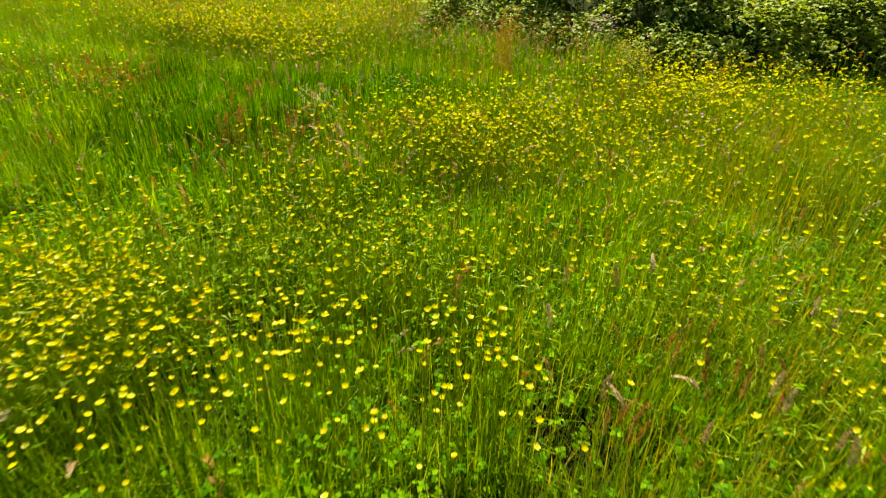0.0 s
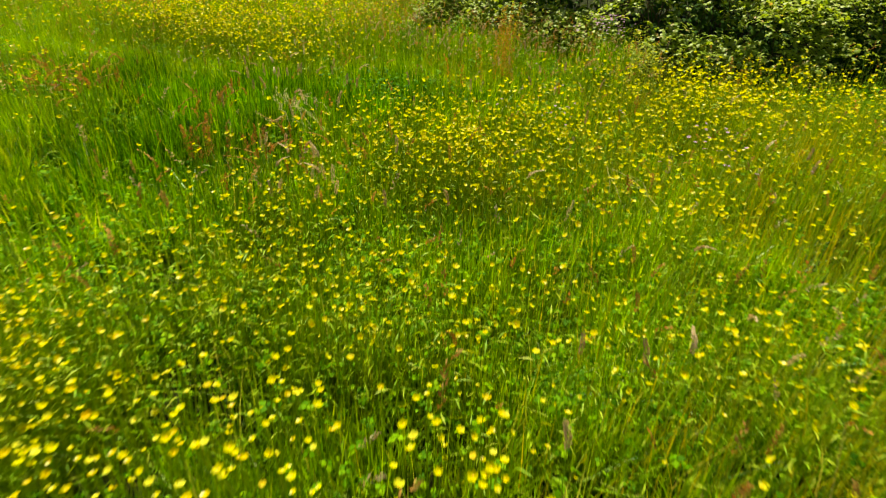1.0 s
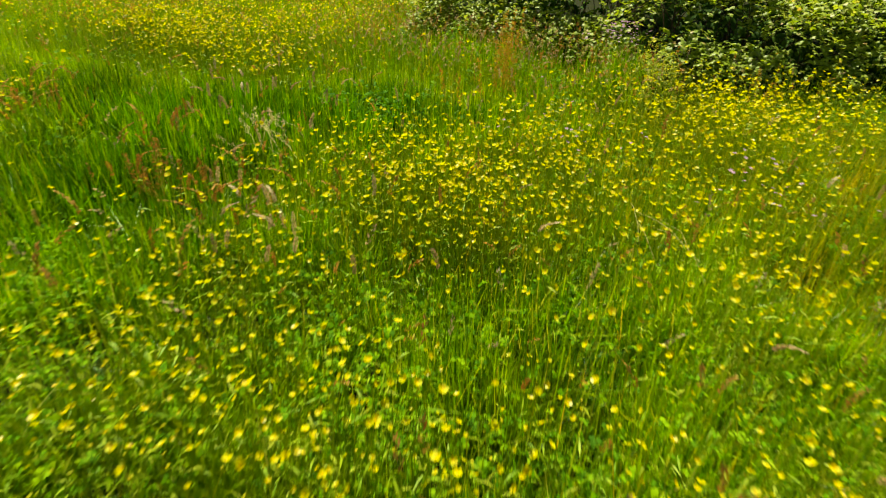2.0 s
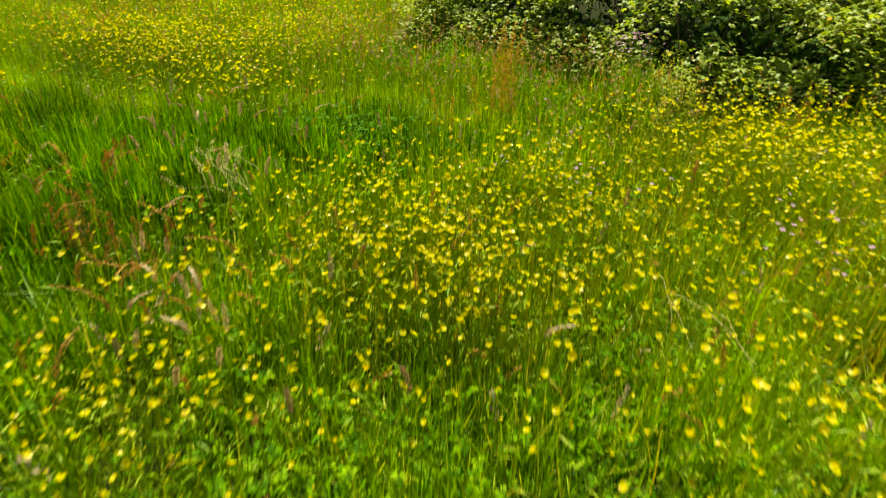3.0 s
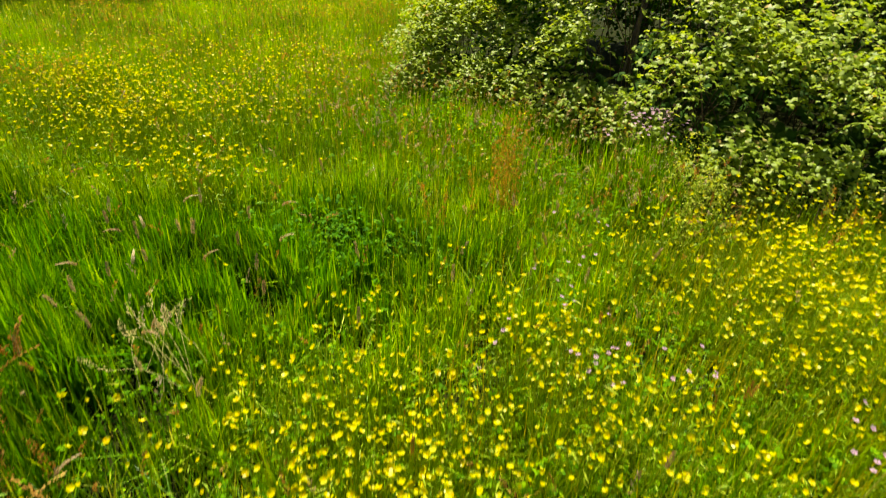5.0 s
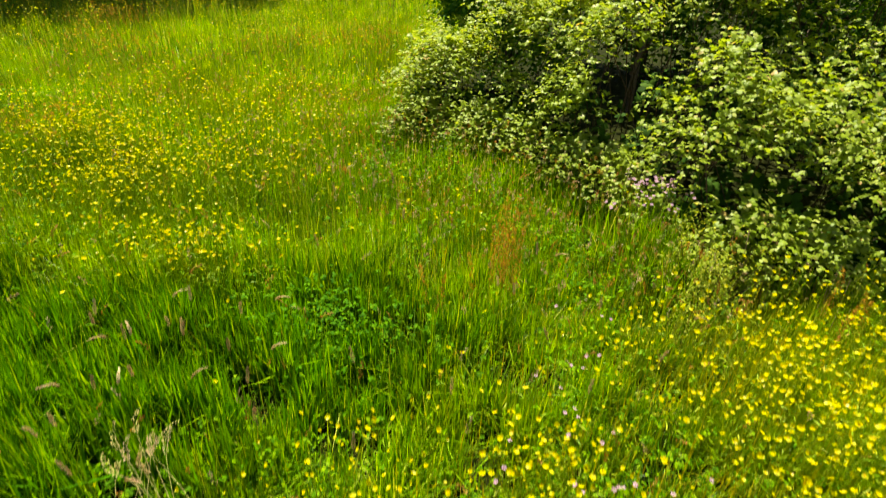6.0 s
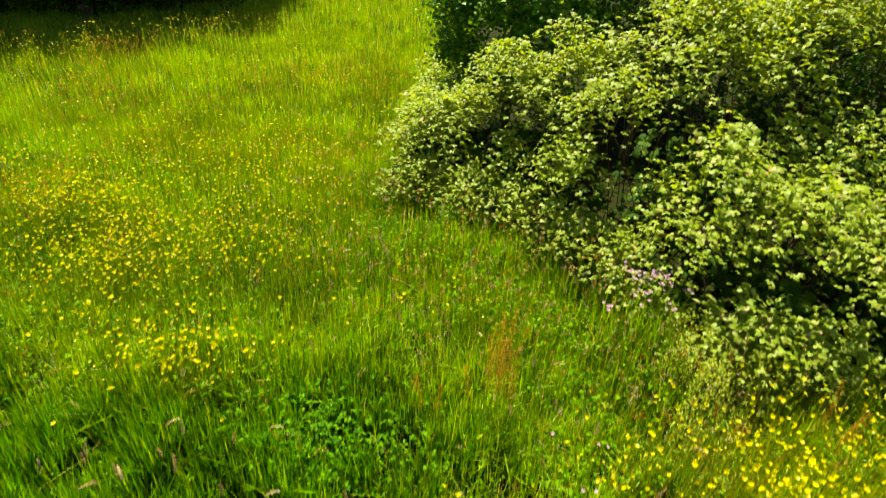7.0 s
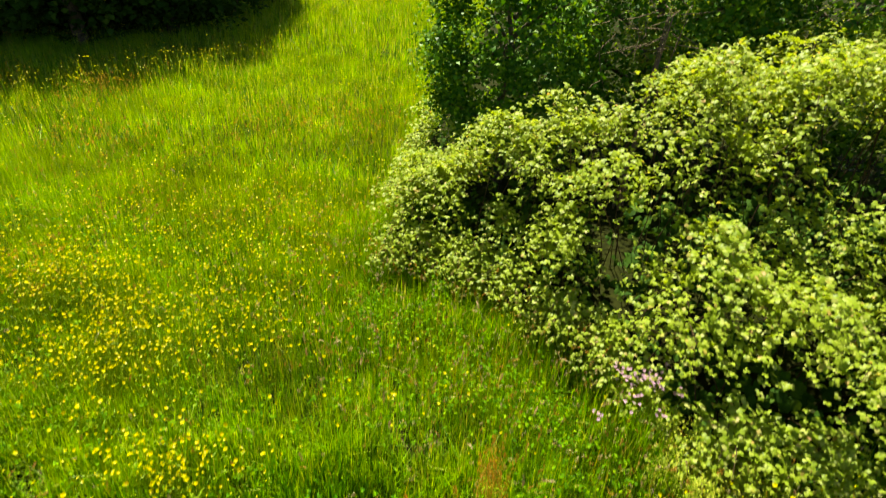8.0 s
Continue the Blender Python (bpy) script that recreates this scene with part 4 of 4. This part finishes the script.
    x, y, h = np.concatenate([x, fx[hung]]), np.concatenate([y, fy[hung]]), np.concatenate([h, fh[hung]])
    ax = np.concatenate([ax, rng.normal(-1.6, 0.6, hung.sum())])
    which = np.argmin([(x - a) ** 2 + (y - b) ** 2 for a, b in centres], 0)
    for i, (a, b) in enumerate(centres):
        s = which == i
        if s.sum() > 5:
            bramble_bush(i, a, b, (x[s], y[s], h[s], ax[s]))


def pale_shrub(x, y):
    """A low, yellowish young bush at the thicket's corner."""
    r = np.random.default_rng(9)
    ob = thing("young_bush", "low pale yellow-green fine-leaved bush at the thicket corner", "shrub", at=pose(x, y, 0))
    n = 6500
    a, q = r.uniform(0, 6.28, n), np.sqrt(r.uniform(0, 1, n))
    edge = 0.26 + 0.10 * np.sin(3 * a + 1.0) + 0.06 * np.sin(7 * a)
    px, py = q * edge * 0.85 * np.cos(a), q * edge * 1.35 * np.sin(a)
    top = 0.30 + 0.30 * np.clip(0.5 + py / 0.7, 0, 1) + 0.16 * soft_noise(px, py, 7.0, 71)
    pz = 0.04 + np.maximum(top * (1 - 0.5 * q ** 3), 0.05) * r.uniform(0.0, 1.0, n) ** 0.6
    nrm = np.stack([np.cos(a) * 0.4 + r.normal(0, 0.6, n), np.sin(a) * 0.4 + r.normal(0, 0.6, n), np.ones(n) * 0.8], 1)
    part("foliage", scatter(simple_leaf(1.0, 0.5, 0.2), np.stack([px, py, pz], 1), turned(nrm, r.uniform(0, 6.28, n)), r.uniform(0.010, 0.022, n)), PALE, ob)
    for k in range(14):
        b = 6.28 * k / 14
        pts = [(0.04 * math.cos(b), 0.04 * math.sin(b), -0.01), (0.10 * math.cos(b), 0.10 * math.sin(b), 0.25), (0.20 * math.cos(b), 0.20 * math.sin(b), 0.45 + 0.05 * math.sin(3 * b))]
        part("twig", tube(pts, (0.004, 0.003, 0.001), 4), CANE, ob)


def leafy_tree(name, label, category, group, x, y, height, radius, low, leaves, leaf_size, mat, seed, limbs=9, trunk=0.09, clumps=70):
    """A trunk with limbs, and a crown of many small leaves in uneven clumps."""
    r = np.random.default_rng(seed)
    ob = thing(name, label, category, group, pose(x, y, 0))
    pts = [(r.normal(0, 0.04) * u * height, r.normal(0, 0.04) * u * height, height * 0.8 * u - 0.05) for u in (0, 0.2, 0.4, 0.6, 0.8, 1.0)]
    part("trunk", tube(pts, [trunk * (1.15 - 0.95 * u) for u in (0, 0.2, 0.4, 0.6, 0.8, 1.0)], 8), BARK, ob, smooth=True)
    ends = []
    for k in range(limbs):
        a, z0 = 6.28 * k / limbs + r.normal(0, 0.3), height * r.uniform(0.12, 0.65)
        L = radius * r.uniform(0.6, 0.95)
        lim = [(0.02 * math.cos(a), 0.02 * math.sin(a), z0), (0.4 * L * math.cos(a), 0.4 * L * math.sin(a), z0 + 0.22 * L), (0.75 * L * math.cos(a + 0.15), 0.75 * L * math.sin(a + 0.15), z0 + 0.42 * L), (L * math.cos(a + 0.2), L * math.sin(a + 0.2), z0 + 0.5 * L)]
        part("limb", tube(lim, (trunk * 0.45, trunk * 0.33, trunk * 0.2, trunk * 0.06), 5), BARK, ob)
        ends.append(lim[-1])
    d = r.normal(0, 1, (clumps, 3))
    d /= np.linalg.norm(d, axis=1, keepdims=True)
    q = r.uniform(0.55, 1.0, clumps) ** 0.6
    mid = (height + low) / 2
    c = d * q[:, None] * np.array([radius, radius, (height - low) / 2]) * r.uniform(0.8, 1.12, (clumps, 1)) + np.array([0, 0, mid])
    c[:, 2] = np.maximum(c[:, 2], low + 0.1)
    per = leaves // clumps
    cr = radius * r.uniform(0.12, 0.30, clumps)
    p = np.repeat(c, per, 0) + r.normal(0, 0.55, (clumps * per, 3)) * np.repeat(cr, per)[:, None]
    p[:, 2] = np.maximum(p[:, 2], 0.06)
    nrm = r.normal(0, 0.6, (len(p), 3)) + np.repeat(d, per, 0) * 0.4 + np.array([0, 0, 0.6])
    part("crown", scatter(leaflet(1.0, 0.62, 0.2) if leaf_size < 0.05 else simple_leaf(1.0, 0.7, 0.2), p, turned(nrm, r.uniform(0, 6.28, len(p))), leaf_size * r.uniform(0.6, 1.3, len(p))), mat, ob)
    return ob


def build_trees():
    leafy_tree("hawthorn_bush", "dark green hawthorn bush behind the brambles, shaded side facing the meadow", "shrub", "", -0.13, 9.2, 2.9, 0.95, 0.1, 20000, 0.057, HAW, 61, 12, 0.06, 110)
    # second bush added behind, crown raised out of view to shade what stands before it
    leafy_tree("hawthorn_bush", "dark green hawthorn bush behind the brambles, shaded side facing the meadow", "shrub", "", 1.6, 10.8, 4.2, 1.6, 0.2, 34000, 0.065, HAW, 62, 14, 0.09, 220)
    leafy_tree("hawthorn_bush", "dark green hawthorn bush behind the brambles, shaded side facing the meadow", "shrub", "", 3.9, 11.2, 4.6, 1.9, 0.1, 26000, 0.075, HAW, 63, 12, 0.08, 200)
    rows = ((-14.4, 11.5, 7.6), (-11.6, 12.8, 7.6), (-9.6, 14.0, 7.4), (-8.6, 15.8, 7.4), (-8.6, 18.7, 7.6), (-9.7, 21.8, 7.8), (-14.3, 13.8, 8.2), (-12.0, 15.6, 8.0), (-11.2, 18.8, 8.2))
    for k, (x, y, h) in enumerate(rows):
        leafy_tree("hedge_tree", "dark shaded broadleaf tree at the far edge of the meadow", "tree", "trees at the meadow edge", x, y, h, 2.1, 1.2, 6000, 0.235, TREE_AND_HOLLOW, 70 + k, 9, 0.14, 150)
        leafy_tree("hedge_shrub", "dark shaded shrub under the far trees", "shrub", "shrubs under the trees", x - 0.3, y + 0.6, 2.8, 1.7, 0.0, 5000, 0.17, TREE_AND_HOLLOW, 170 + k, 7, 0.05, 120)


def twig_nest(x, y, z, size, count, seed):
    r = np.random.default_rng(seed)
    ob = thing("dead_branch", "bare grey-brown dead twigs caught in the thicket", "branch", at=pose(x, y, 0))
    for k in range(5):
        a, e = 1.256 * k, np.array([r.normal(0, size * 0.5), r.normal(0, size * 0.3), z + size * r.uniform(0.1, 0.5)])
        part("stem", tube([(0.05 * math.cos(a), 0.05 * math.sin(a), -0.03), (e[0] * 0.4, e[1] * 0.4, z * 0.55), e], (0.014, 0.011, 0.005), 5), TWIG, ob)
    for _ in range(count):
        a = r.normal(-1.6, 0.9)
        s = np.array([r.normal(0, size * 0.5), r.normal(0, size * 0.3), z + r.normal(0, size * 0.5)])
        e = s + np.array([math.cos(a), math.sin(a) * 0.6, r.normal(-0.2, 0.4)]) * size * r.uniform(0.4, 1.0)
        part("twig", tube([s, (s + e) / 2 + r.normal(0, 0.02, 3), e], (0.005, 0.0035, 0.001), 4), TWIG, ob)


def build_weeds():
    """Taller flowering weeds along the edge of the far shade."""
    n = 420
    u = rng.uniform(0, 1, n)
    p = np.stack([-8.3 + 2.9 * u + rng.normal(0, 0.3, n), 9.8 + 2.9 * u ** 1.2 + rng.normal(0, 0.35, n), np.zeros(n)], 1)
    p = p[soft_noise(p[:, 0], p[:, 1], 1.1, 61) > -0.15]
    n = len(p)
    h = rng.uniform(0.3, 0.68, n)
    grassed("tall_weeds", CULM, p, h, np.full(n, 0.008), np.abs(rng.normal(0.2, 0.15, n)), 3, "tall flowering weeds at the edge of the shade")
    top = rise(p, h * 0.92)
    nrm = np.stack([rng.normal(0, 0.4, n), rng.normal(0, 0.4, n), np.ones(n)], 1)
    stuff("weed_blossoms", scatter(BLOSSOM, top, turned(nrm, rng.uniform(0, 6.28, n)), rng.uniform(0.008, 0.015, n)), PETAL, "yellow blossoms on tall weeds", "flower")


build_ground()
build_trees()
build_brambles()
pale_shrub(1.24, 4.86)
twig_nest(1.25, 8.8, 1.9, 0.42, 45, 81)
sorrel(0.23, 4.62, 15, 0.042, 0.70, 91)
sorrel(0.02, 4.59, 3, 0.05, 0.46, 92)
sorrel(-0.94, 2.91, 4, 0.08, 0.38, 93, FOXTAIL)
sorrel(-1.1, 2.98, 3, 0.06, 0.36, 94, FOXTAIL)
sorrel(1.82, 4.73, 6, 0.10, 0.45, 95)
straw_tuft(-0.64, 3.26, -0.6, 12, 0.26, 101)
straw_tuft(0.90, 2.70, -1.27, 5, 0.22, 102)
build_lilac()
build_weeds()
build_seed_grasses()
build_buttercups()
build_herbs()
build_grass()
